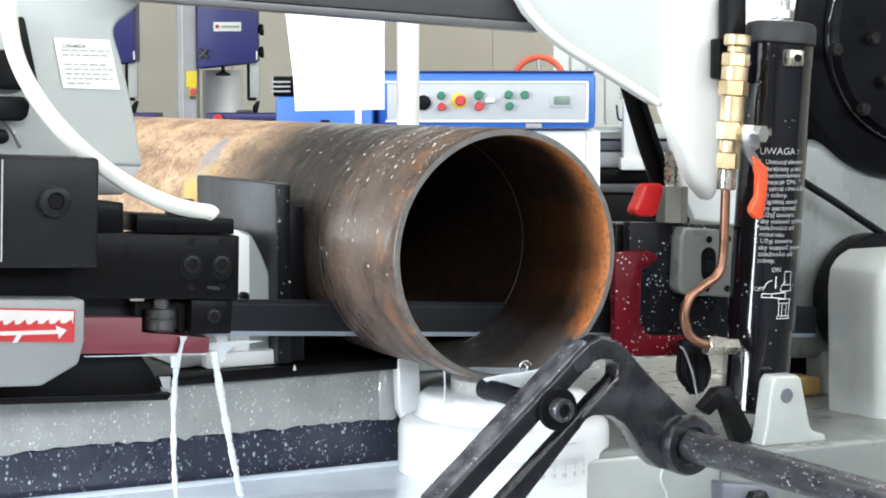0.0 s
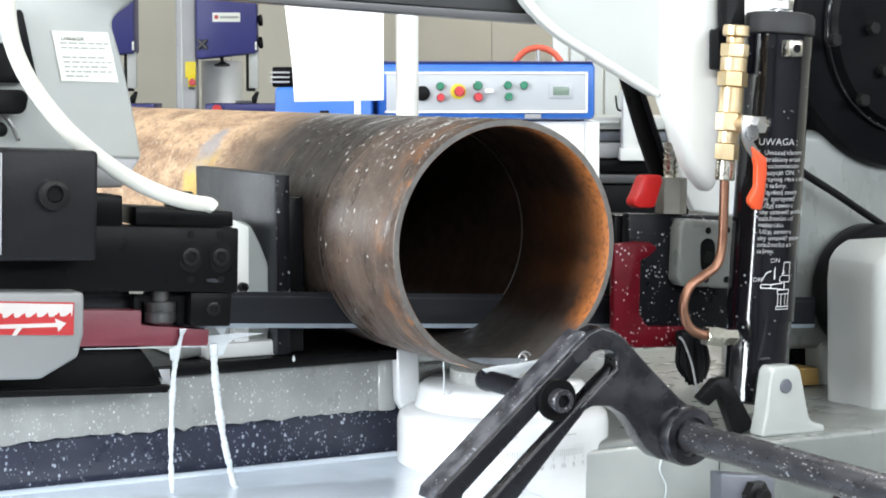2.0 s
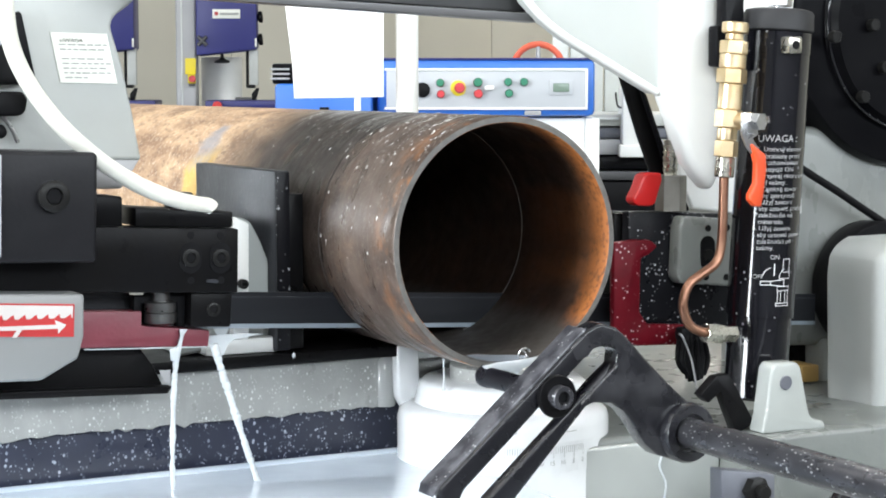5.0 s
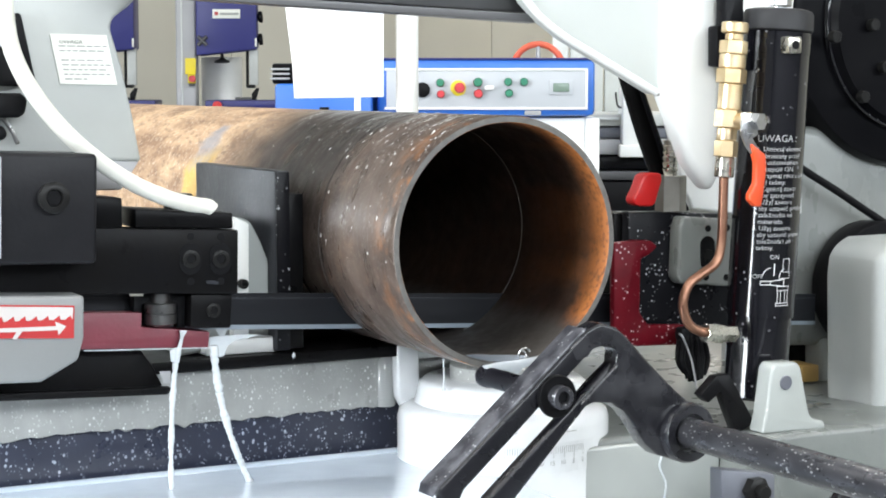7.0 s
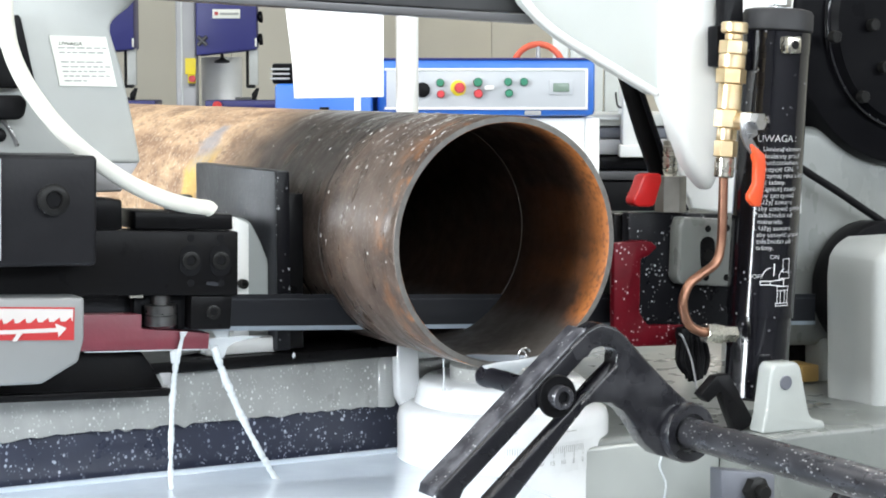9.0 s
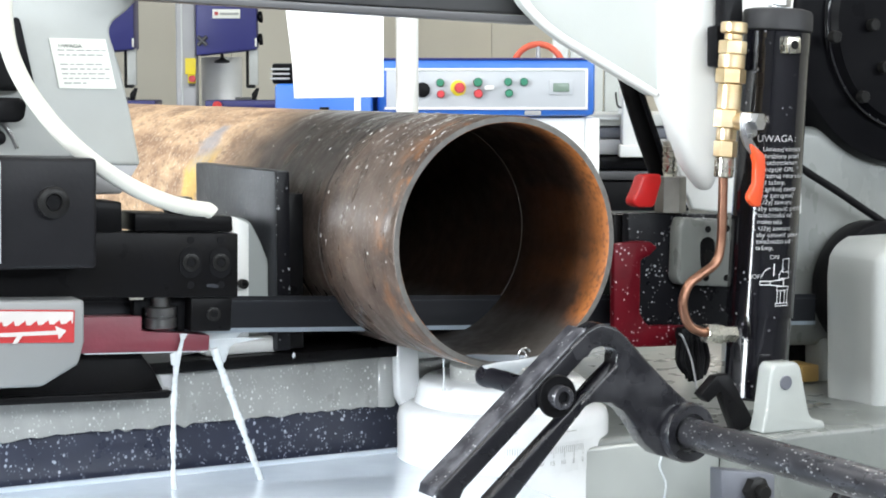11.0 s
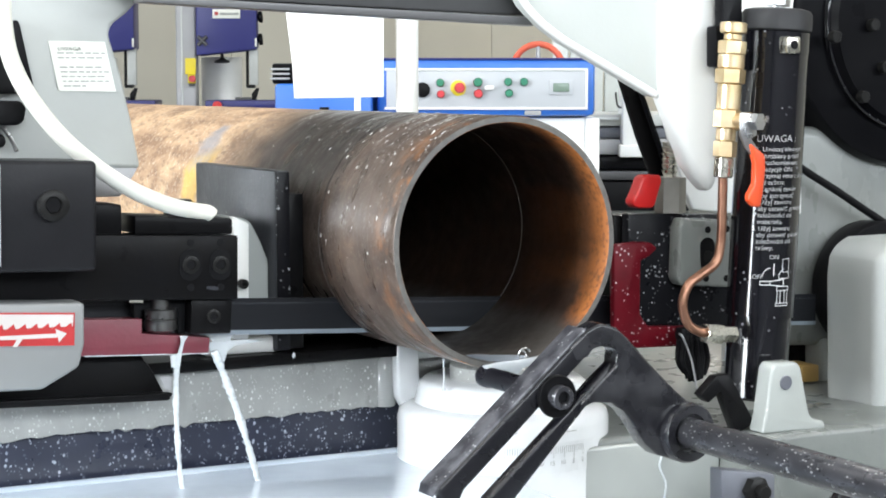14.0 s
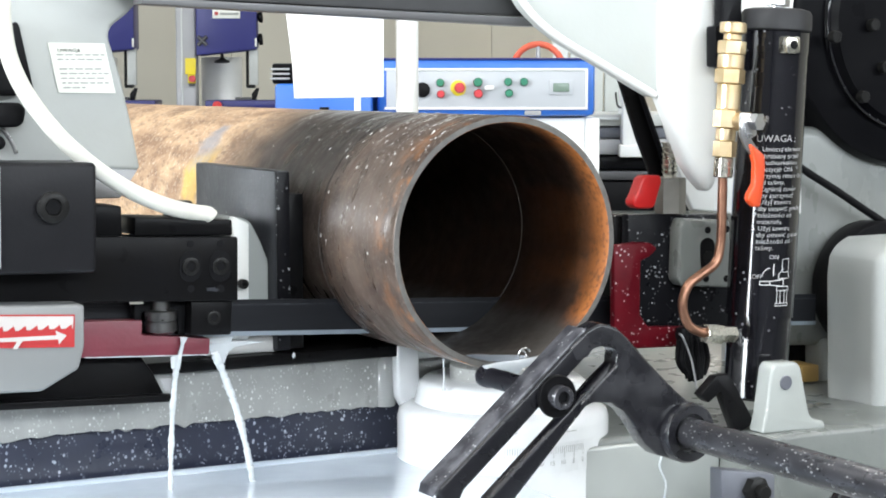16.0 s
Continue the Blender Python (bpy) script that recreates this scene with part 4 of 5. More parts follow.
part("tooth_line", slab([(BX0, BZ0 - 0.0285), (BX1, BZ1 - 0.0285), (BX1, BZ1 - 0.0325), (BX0, BZ0 - 0.0325)], 0.1511, 0.1526, 0.0), "edge", bow, "blurred run of saw teeth")
part("back_line", slab([(BX0, BZ0 - 0.004), (BX1, BZ1 - 0.004), (BX1, BZ1 - 0.0055), (BX0, BZ0 - 0.0055)], 0.1508, 0.1512, 0.0), "jaw", bow)
# hose and nozzle
part("coolant_hose", tube([(-0.4046, 0.0980, 1.2295), (-0.4065, 0.0980, 1.2028), (-0.4056, 0.0980, 1.1805), (-0.4015, 0.0980, 1.1582), (-0.3919, 0.0980, 1.1357), (-0.3762, 0.0980, 1.1121), (-0.3557, 0.0980, 1.0890)] + [(-0.3254, 0.1050, 1.0651)] + [(-0.2942, 0.1150, 1.0470), (-0.2656, 0.1150, 1.0347)] + [(-0.2388, 0.1250, 1.0280), (-0.2264, 0.1250, 1.0261), (-0.2213, 0.1250, 1.0221)], 0.0070, 20, 10, taper=lambda t: 1.0 if t < 0.965 else math.sqrt(max(0.02, 1 - ((t - 0.965) / 0.035) ** 2))), "hose", bow, "cream plastic coolant hose")
part("nozzle_clip", box(-0.256, -0.234, 0.138, 0.155, 1.0215, 1.037, 0.002), "screw", bow)
# hinge side
part("brace", slab([*[(0.0561, 1.2221), (0.0668, 1.2061), (0.0848, 1.1896), (0.1090, 1.1740), (0.1398, 1.1587), (0.1775, 1.1399), (0.2095, 1.1240), (0.2172, 1.1251), (0.2149, 1.2996), (0.0557, 1.2927)]], 0.085, 0.104, 0.005, 4), "pale", bow, "light grey diagonal brace")
# highlight along the brace's rounded edge, made as a whiter strip
part("brace_highlight", tube([(0.0578, 0.0860, 1.2222), (0.0674, 0.0860, 1.2082), (0.0853, 0.0860, 1.1917), (0.1096, 0.0860, 1.1761), (0.1404, 0.0860, 1.1608), (0.1781, 0.0860, 1.1421), (0.2102, 0.0860, 1.1261)], 0.0036, 14), "white", bow)
part("hinge_leg", slab([(0.2115, 1.2990), (0.2113, 1.1240), (0.2272, 1.0919), (0.2407, 1.0605), (0.2527, 1.0451), (0.2688, 1.0295), (0.2753, 1.0435), (0.2773, 1.0816), (0.2750, 1.3018)], 0.072, 0.10, 0.010, 5), "white", bow, "white painted hinge leg")
part("rear_leg", slab([(0.2972, 1.3128), (0.2999, 1.1125), (0.3130, 1.0747), (0.3264, 1.0306), (0.3396, 1.0055), (0.3933, 0.9991), (0.4833, 0.9962), (0.4761, 1.3205)], 0.205, 0.2145, 0.003, 3), "white", bow)
part("link", slab([(0.2205, 1.1455), (0.2426, 1.1328), (0.2578, 1.0991), (0.2683, 1.0724), (0.2890, 1.0090), (0.2760, 1.0060), (0.2583, 1.0512), (0.2445, 1.0824)], 0.165, 0.172, 0.0015), "black", bow, "black link bar")
part("link_flange", slab([(0.2400, 1.1340), (0.2440, 1.1320), (0.2695, 1.0724), (0.2905, 1.0090), (0.2875, 1.0085), (0.2660, 1.0724)], 0.158, 0.165, 0.001), "rubber", bow)
# grey tube drawn for the soft fold line in the white leg
part("drawn_line", tube([(0.2461, 0.0970, 1.2379), (0.2508, 0.0970, 1.1843), (0.2542, 0.0970, 1.1357), (0.2569, 0.0970, 1.0868), (0.2633, 0.0970, 1.0594)], 0.0014, 8), "grey", bow)
# right guide
part("red_bracket", slab([(0.1913, 0.9810), (0.2161, 0.9828), (0.2340, 0.9821), (0.2434, 0.9756), (0.2329, 0.9677), (0.2236, 0.9642), (0.2229, 0.9120), (0.2324, 0.8992), (0.2947, 0.8954), (0.2991, 0.8758), (0.2207, 0.8781), (0.1923, 0.8883)], 0.126, 0.1355, 0.003), "red_spot", bow, "red guide bracket speckled with coolant")
part("guide_body", slab([(0.2139, 1.0103), (0.3348, 1.0053), (0.3369, 0.8836), (0.2259, 0.8883), (0.2151, 0.9091)], 0.136, 0.1495, 0.003), "black_spot", bow, "splashed black guide body")
part("guide_rear", slab([(0.2086, 1.008), (0.335, 1.002), (0.335, 0.92), (0.2086, 0.92)], 0.1535, 0.20, 0.003), "black", bow)
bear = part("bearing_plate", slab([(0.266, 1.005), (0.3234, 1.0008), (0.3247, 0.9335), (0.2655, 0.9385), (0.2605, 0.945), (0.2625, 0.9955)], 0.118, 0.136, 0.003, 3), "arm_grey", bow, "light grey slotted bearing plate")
# slot and holes again drawn as black plates for their dark insides
part("slot", slab(arc(0.2955, 0.9765, 0.0085, 0, 180) + arc(0.2963, 0.9595, 0.0085, 180, 360), 0.1168, 0.1183, 0), "rubber", bear)
part("slot_screw", cyl((0.296, 0.1172, 0.966), (0.296, 0.1160, 0.966), 0.006, 18, 0.0003), "screw", bear)
for x, z in ((0.296, 0.9925), (0.2945, 0.944), (0.3195, 0.943), (0.319, 0.9925)):
    part("tapped_hole", cyl((x, 0.1183, z), (x, 0.1172, z), 0.0034, 16, 0.0001), "rubber", bear)
# coolant tap
TX, TY, TZ = [(0.2674, 0.1420, 1.0105)][0]
part("tap_body", hexa((TX, TY, TZ - 0.002), (TX, TY, TZ + 0.034), 0.0155), "dull", bow, "dull plated tap body")
barb = [(0, 0.0075)]
for i in range(6):
    barb += [(0.002 + i * 0.0056, 0.0066), (0.0066 + i * 0.0056, 0.0080)]
part("hose_barb", lathe((TX - 0.001, TY, TZ + 0.034), (0, 0, 1), barb, 20), "nickel", bow)
part("tap_lever", slab([(0.2131, 1.0231), (0.2182, 1.0317), (0.2240, 1.0459), (0.2292, 1.0480), (0.2451, 1.0476), (0.2465, 1.0409), (0.2389, 1.0179), (0.2349, 1.0153), (0.2190, 1.0157), (0.2138, 1.0187)], 0.126, 0.142, 0.004, 3), "tap_red", bow, "red tap lever")

# ---- hydraulic feed cylinder ----
CB = Vector((0.3045, 0.05, 0.8368))
CT = Vector((0.3243, 0.05, 1.2002))
CD = (CT - CB).normalized()
RB = 0.0322
ram = thing("feed_cylinder", (CB.x, CB.y, CB.z), "gloss black hydraulic feed cylinder with white printed notes and brass valves", "hydraulic cylinder")


def up(s, dx=0.0, dy=0.0):
    return CB + CD * s + Vector((dx, dy, 0))


part("barrel", lathe(up(-0.003), CD, [(0, 0.027), (0.003, 0.0302), (0.080, 0.0302), (0.0805, RB), (0.338, RB)], 72), "gloss_black", ram)
part("head_band", lathe(up(0.3275), CD, [(0, RB - 0.001), (0.0005, RB + 0.0006), (0.021, RB + 0.0006), (0.022, RB - 0.001)], 64), "gloss_black", ram, "black cylinder head")
part("collar", lathe(up(0.3490), CD, [(0, RB - 0.003), (0.0008, RB + 0.0008), (0.002, RB + 0.0018), (0.017, RB + 0.0014), (0.0205, RB - 0.0008), (0.022, RB - 0.006)], 64), "collar", ram, "matt black end collar")
part("piston_rod", cyl(up(0.366), up(0.52), 0.0075, 24), "steel", ram)
part("rod_nut", hexa(up(0.374), up(0.383), 0.012), "steel", ram)
GX, GY, GZ = [(0.3139, 0.0100, 1.1726)][0]
part("square_gland", box(GX - 0.008, GX + 0.008, 0.010, 0.030, GZ - 0.008, GZ + 0.008, 0.002), "nickel", ram)
# black disc for the dark inside of the gland
part("gland_hole", cyl((GX, 0.0103, GZ), (GX, 0.0090, GZ), 0.0040, 16, 0.0002), "rubber", ram)


def on_barrel(u, s, out):
    """A point on the barrel: u metres round from the side that faces -y, s metres up."""
    a = u / RB
    r = RB + out
    return CB + CD * s + Vector((r * math.sin(a), -r * math.cos(a), 0))


NOTES = [("UWAGA :", 0.0092, 0.2455), ("1. Umocuj element", 0.0062, 0.2365), ("obrabiany przed", 0.0062, 0.2300), ("uruchomieniem", 0.0062, 0.2238),
         ("2. pozycję ON.", 0.0062, 0.2175), ("Trzymaj ręce z dala", 0.0062, 0.2114), ("od taśmy.", 0.0062, 0.2052), ("3. Zamknij zawór", 0.0062, 0.1990),
         ("aby zatrzymać", 0.0062, 0.1928), ("4. Użyj zaworu", 0.0062, 0.1866), ("aby ustawić prędkość", 0.0062, 0.1804), ("zależności od", 0.0062, 0.1742),
         ("materiału.", 0.0062, 0.1680), ("5. Użyj zaworu", 0.0062, 0.1618), ("aby ustawić posuw", 0.0062, 0.1556), ("zależności od", 0.0062, 0.1494), ("taśmy.", 0.0062, 0.1432)]
for txt, size, s in NOTES:
    indent = 0.0 if txt[:1].isdigit() or txt.startswith("UW") else 0.0048
    part("printed_note", words(txt, size, lambda u, v, w, s=s, d=indent: on_barrel(-0.0335 + d + u, s + v, 0.0002)), "white_ink", ram)
part("printed_note", words("ON", 0.0060, lambda u, v, w: on_barrel(-0.0150 + u, 0.1345 + v, 0.0002)), "white_ink", ram)
part("printed_note", words("OFF", 0.0060, lambda u, v, w: on_barrel(-0.0305 + u, 0.1160 + v, 0.0002)), "white_ink", ram)
# line drawing of the valve
def barrel_stroke(pts, w=0.0006):
    """A thin printed line round the barrel through points (u, s)."""
    bm = bmesh.new()
    for (u0, s0), (u1, s1) in zip(pts, pts[1:]):
        L = math.hypot(u1 - u0, s1 - s0)
        du, ds = -(s1 - s0) / L * w / 2, (u1 - u0) / L * w / 2
        n = max(1, int(abs(u1 - u0) / 0.002))
        for i in range(n):
            f, g = i / n, (i + 1) / n
            a, b = (u0 + (u1 - u0) * f, s0 + (s1 - s0) * f), (u0 + (u1 - u0) * g, s0 + (s1 - s0) * g)
            bm.faces.new([bm.verts.new(on_barrel(k, q, 0.0002)) for k, q in ((a[0] + du, a[1] + ds), (a[0] - du, a[1] - ds), (b[0] - du, b[1] - ds), (b[0] + du, b[1] + ds))])
    part("printed_mark", bm, "white_ink", ram)


def ring_of(u0, u1, s0, s1):
    return [(u0, s0), (u1, s0), (u1, s1), (u0, s1), (u0, s0)]


barrel_stroke([(-0.0100, 0.1185), (-0.0100, 0.1300)], 0.0009)
barrel_stroke([(-0.0205, 0.1190), (-0.0195, 0.1225), (-0.0170, 0.1252), (-0.0135, 0.1262)], 0.0008)
barrel_stroke(ring_of(-0.0225, -0.0130, 0.1102, 0.1136), 0.0008)
barrel_stroke([(-0.0130, 0.1136), (0.0010, 0.1150), (0.0010, 0.1085), (-0.0130, 0.1102)], 0.0008)
barrel_stroke(ring_of(-0.0010, 0.0066, 0.1220, 0.1345))
barrel_stroke([(-0.0010, 0.1250), (-0.0045, 0.1195), (-0.0045, 0.1160), (0.0075, 0.1160), (0.0075, 0.1195), (0.0066, 0.1220)])
barrel_stroke(ring_of(-0.0060, 0.0072, 0.1045, 0.1085))
barrel_stroke(ring_of(-0.0052, 0.0066, 0.0925, 0.1045))
barrel_stroke([(-0.0018, 0.0925), (-0.0018, 0.1045)]), barrel_stroke([(0.0030, 0.0925), (0.0030, 0.1045)])
barrel_stroke(ring_of(-0.0066, 0.0078, 0.0900, 0.0925))

V0, V1 = Vector([(0.2485, 0.0300, 1.0465)][0]), Vector([(0.2584, 0.0300, 1.1829)][0])


def vz(k):
    """A point on the valve column, k from its foot (0) to its knob (1)."""
    return V0 + (V1 - V0) * k


for nm, z0, z1, r, m in (("knob", 1.0, 1.075, 0.0125, "brass"), ("neck", 0.95, 1.0, 0.0085, "brass"), ("nut", 0.86, 0.95, 0.0132, "brass"), ("body", 0.76, 0.86, 0.0125, "brass"),
                         ("nut", 0.66, 0.76, 0.0142, "brass"), ("sleeve", 0.48, 0.66, 0.0112, "brass"), ("nut", 0.36, 0.48, 0.0128, "brass"), ("sleeve", 0.27, 0.36, 0.0095, "brass"),
                         ("nut", 0.16, 0.27, 0.0110, "brass"), ("sleeve", 0.02, 0.16, 0.0092, "nickel")):
    if nm == "nut":
        part(nm, hexa(vz(z0), vz(z1), r), m, ram)
    else:
        part(nm, cyl(vz(z0), vz(z1), r, 28, 0.0012), m, ram)
part("valve_bracket", slab([(0.2619, 1.2400), (0.2835, 1.2400), (0.2848, 1.149), (0.2539, 1.1526), (0.2533, 1.1902), (0.2624, 1.1914)], 0.050, 0.066, 0.002), "motor", ram, "black valve bracket")
part("copper_tube", tube([vz(0.04)] + [(0.2484, 0.0300, 1.0148), (0.2470, 0.0300, 0.9857), (0.2414, 0.0300, 0.9694), (0.2248, 0.0300, 0.9591), (0.2109, 0.0300, 0.9497), (0.2048, 0.0300, 0.9321), (0.2114, 0.0300, 0.9137), (0.2256, 0.0300, 0.9054), (0.2399, 0.0300, 0.9035)], 0.0045, 18, 10), "copper", ram, "bent copper feed tube")
U0, U1, U2 = (Vector(p) for p in [(0.2295, 0.0300, 0.9041), (0.2490, 0.0300, 0.9018), (0.2648, 0.0300, 0.9008)])
part("union", hexa(U0, U1, 0.0098), "nickel", ram)
part("union", hexa(U1, U2, 0.0082), "nickel", ram)
L0, L1 = Vector([(0.2574, 0.0250, 1.1017)][0]), Vector([(0.2605, 0.0050, 1.1016)][0])
part("valve_stem", cyl(L0, L1, 0.0085, 24), "brass", ram)
part("lever_nut", hexa(L1, L1 + Vector((0.003, -0.012, 0)), 0.0085), "steel", ram)
part("lever_plate", slab([(0.2463, 1.1101), (0.2630, 1.1089), (0.2647, 1.0892), (0.2583, 1.0861), (0.2676, 1.0745), (0.2612, 1.0684), (0.2520, 1.0779), (0.2461, 1.0894)], -0.0005, 0.003, 0.0008), "steel", ram, "bright steel lever plate")
part("lever_grip", slab([(0.2554, 1.0821), (0.2632, 1.0768), (0.2717, 1.0710), (0.2726, 1.0579), (0.2698, 1.0345), (0.2675, 1.0231), (0.2603, 1.0233), (0.2538, 1.0292), (0.2537, 1.0344), (0.2606, 1.0452), (0.2609, 1.0634), (0.2574, 1.0738)], -0.004, 0.004, 0.002, 3), "orange", ram, "orange vinyl lever grip")

# ---- coolant ----
def stream(at, r, label, n):
    s = thing("coolant_stream", at, label, "coolant stream", "coolant streams")
    rnd = random.Random(n)
    pieces = []
    for k in range(n):
        w = 1.0 - 0.28 * k / n + rnd.uniform(-0.06, 0.06)
        L = 0.134 / n * 1.3
        o = new("falling_piece", finish("falling_piece", tube([(rnd.uniform(-1, 1) * 0.0003, 0, -L * i / 4) for i in range(5)], r, 10, 4,
                taper=lambda t: w * (1 + 0.14 * math.sin(t * 4.3 + k * 2.1) + 0.08 * math.sin(t * 11 + k * 5)) * (1 - 0.12 * abs(2 * t - 1) ** 4)), "coolant", Vector(), True))
        o.parent = s
        ORIGIN[o] = Vector(at)
        pieces.append(o)
    return s, pieces


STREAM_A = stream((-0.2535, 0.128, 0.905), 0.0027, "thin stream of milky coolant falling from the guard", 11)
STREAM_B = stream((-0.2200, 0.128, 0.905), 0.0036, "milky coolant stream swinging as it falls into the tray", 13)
film_ = thing("coolant_film", (-0.20, 0.149, 0.905), "film of milky coolant under the blade", "coolant film")
part("sheet", slab([(-0.2210, 0.9111), (-0.1882, 0.9115), (-0.1679, 0.9097), (-0.1829, 0.9081), (-0.1958, 0.9065), (-0.2027, 0.9019), (-0.2060, 0.8931), (-0.2102, 0.8924), (-0.2138, 0.8976), (-0.2191, 0.9020)], 0.1396, 0.1404, 0.0003, 1), "coolant", film_)
SPLASH = part("splash", slab([(-0.2200, 0.9110), (-0.1640, 0.9090), (-0.1700, 0.9045), (-0.1850, 0.8990), (-0.1930, 0.8920), (-0.1965, 0.8830), (-0.2000, 0.8740), (-0.2050, 0.8760), (-0.2110, 0.8860), (-0.2180, 0.8980)], 0.1535, 0.1545, 0.0004, 1), "coolant", film_, "torn sheet of milky coolant")
part("guard_dribble", tube([(-0.335, 0.1300, 0.9079), (-0.300, 0.1300, 0.9063), (-0.2245, 0.1300, 0.9030)], 0.0006, 8, 6, taper=lambda t: 0.6 + 0.4 * abs(math.sin(t * 17))), "coolant", film_, "thin line of coolant along the guard")
part("run", slab([(-0.2516, 0.9206), (-0.2439, 0.9201), (-0.2476, 0.9144), (-0.2498, 0.9048), (-0.2520, 0.8921), (-0.2596, 0.8937), (-0.2605, 0.9035), (-0.2539, 0.9050), (-0.2507, 0.9146)], 0.1262, 0.1280, 0.0007, 2), "coolant", film_)
wet = thing("coolant_puddle", (0.0, 0.02, 0.897), "thin milky coolant lying in the pipe's mouth", "coolant puddle")
bm = bmesh.new()
rows_ = []
for i in range(9):
    y = 0.0015 + i * 0.006
    half = 15 * (1 - (i / 8) ** 2) + 1
    rows_.append([bm.verts.new(((RI - 0.0007) * math.sin(radians(-3 + half * k / 5)), y, 1 - (RI - 0.0007) * math.cos(radians(-3 + half * k / 5)))) for k in range(-5, 6)])
for a, c in zip(rows_, rows_[1:]):
    for k in range(10):
        bm.faces.new((a[k], a[k + 1], c[k + 1], c[k]))
bmesh.ops.solidify(bm, geom=bm.faces[:], thickness=0.0005)
part("puddle", bm, "tray", wet)
# wet sheet at the rim, with its bright glare given by the white piece
part("trickle_glare", slab([(-0.0307, 0.8970), (-0.0152, 0.8993), (0.0043, 0.8999), (0.0269, 0.9018), (0.0241, 0.8960), (0.0100, 0.8921), (0.0044, 0.8876), (-0.0096, 0.8921), (-0.0229, 0.8906)], -0.012, -0.009, 0.001, 2), "coolant", wet, "coolant over the lower rim, white also for its glare")
drip = thing("coolant_drip", (-0.02, 0.14, 0.89), "beads of coolant hanging under the pipe", "coolant drip")
for x, y, z, r in ((*[(-0.0090, 0.1000, 0.8587)][0], 0.0015), (-0.008, 0.004, 0.888, 0.0020), (*[(-0.1358, 0.1490, 0.8921)][0], 0.0017)):
    part("bead", lathe((x, y, z + r * 2.2), (0, 0, -1), [(0, r * 0.25), (r, r * 0.6), (r * 2.2, r), (r * 3, r * 0.8), (r * 3.4, r * 0.3)], 14), "coolant", drip)
part("thread", tube([(-0.0091, 0.1000, 0.8878), (-0.0085, 0.1000, 0.8743), (-0.0090, 0.1000, 0.8587)], 0.0009, 8, 4), "coolant", drip)

# ---- chips caught on the stop ----
chip = thing("steel_chip", (0.012, -0.01, 0.905), "curled bright steel chip by the pipe's lower rim", "chip")
part("curl", tube([(0.014 + 0.0045 * math.cos(a * 0.7), -0.008 + a * 0.0008, 0.905 + 0.0045 * math.sin(a * 0.7) - a * 0.0003) for a in range(12)], 0.0008, 8, 3), "steel", chip)

# ---- behind the saw ----
def turned(cx, cy, deg):
    c, s = math.cos(radians(deg)), math.sin(radians(deg))
    return lambda x, y, z: Vector((cx + x * c - y * s, cy + x * s + y * c, z))


def placed(bm, f):
    for v in bm.verts:
        v.co = f(*v.co)
    return bm


# console: u runs along its front, which looks towards the saw
CF = turned(1.135, 2.11, -28.0)
con = thing("control_console", (1.135, 2.11, 0), "blue and white machine console with push buttons on a grey panel", "control console")
part("body", placed(box(-0.40, 0.245, 0.03, 0.55, 0.0, 1.064, 0.01), CF), "white", con)
part("side_cheek", placed(box(0.232, 0.262, 0.02, 0.55, 0.0, 1.062, 0.004), CF), "white", con)
part("hood", placed(box(-0.215, 0.250, 0.0, 0.50, 1.066, 1.188, 0.012), CF), "blue", con, "bright blue panel hood")
part("hood_top", placed(box(-0.215, 0.248, -0.004, 0.46, 1.186, 1.190, 0.002), CF), "navy", con)
pan = part("button_panel", placed(box(-0.195, 0.230, -0.006, 0.002, 1.083, 1.166, 0.002), CF), "panel", con, "pale grey button panel")
part("panel_rim", placed(box(-0.199, 0.234, -0.009, -0.005, 1.163, 1.168, 0.001), CF), "white", pan)
part("panel_rim", placed(box(-0.199, 0.234, -0.009, -0.005, 1.080, 1.085, 0.001), CF), "white", pan)
part("panel_rim", placed(box(0.229, 0.234, -0.009, -0.005, 1.080, 1.168, 0.001), CF), "white", pan)
for u, z, m, r in ((-0.080, 1.137, "green_btn", 0.0085), (-0.079, 1.113, "red_btn", 0.0085), (0.0, 1.138, "green_btn", 0.0095), (0.001, 1.114, "red_btn", 0.0095),
                   (0.064, 1.139, "green_btn", 0.0085), (0.098, 1.139, "green_btn", 0.0085), (0.066, 1.115, "green_btn", 0.0085)):
    b = part("button_bezel", placed(lathe((u, -0.006, z), (0, -1, 0), [(0, r * 1.12), (0.004, r * 1.12), (0.005, r)], 24), CF), "steel", con)
    part("button", placed(lathe((u, -0.010, z), (0, -1, 0), [(0, r), (0.008, r), (0.011, r * 0.8)], 24), CF), m, b)
e = part("stop_plate", placed(lathe((-0.042, -0.006, 1.126), (0, -1, 0), [(0, 0.0165), (0.003, 0.0165), (0.0035, 0.015)], 32), CF), "yellow", con)
part("stop_button", placed(lathe((-0.039, -0.009, 1.126), (0, -1, 0), [(0, 0.006), (0.012, 0.007), (0.014, 0.0115), (0.022, 0.0115), (0.027, 0.008)], 28), CF), "red_btn", e, "red mushroom stop button")
b = part("switch_base", placed(lathe((-0.118, -0.006, 1.122), (0, -1, 0), [(0, 0.016), (0.008, 0.016), (0.010, 0.013)], 28), CF), "rubber", con)
part("switch_knob", placed(box(0.014, 0.034, -0.028, -0.006, 1.122, 1.131, 0.003), CF), "white", con)
part("counter_frame", placed(box(0.152, 0.202, -0.010, -0.005, 1.112, 1.143, 0.001), CF), "panel", con)
part("counter", placed(box(0.160, 0.194, -0.013, -0.009, 1.118, 1.136, 0.001), CF), "lcd", con)
part("lower_foil", placed(box(0.10, 0.135, -0.004, 0.001, 1.068, 1.078, 0.001), CF), "far_grey", con)
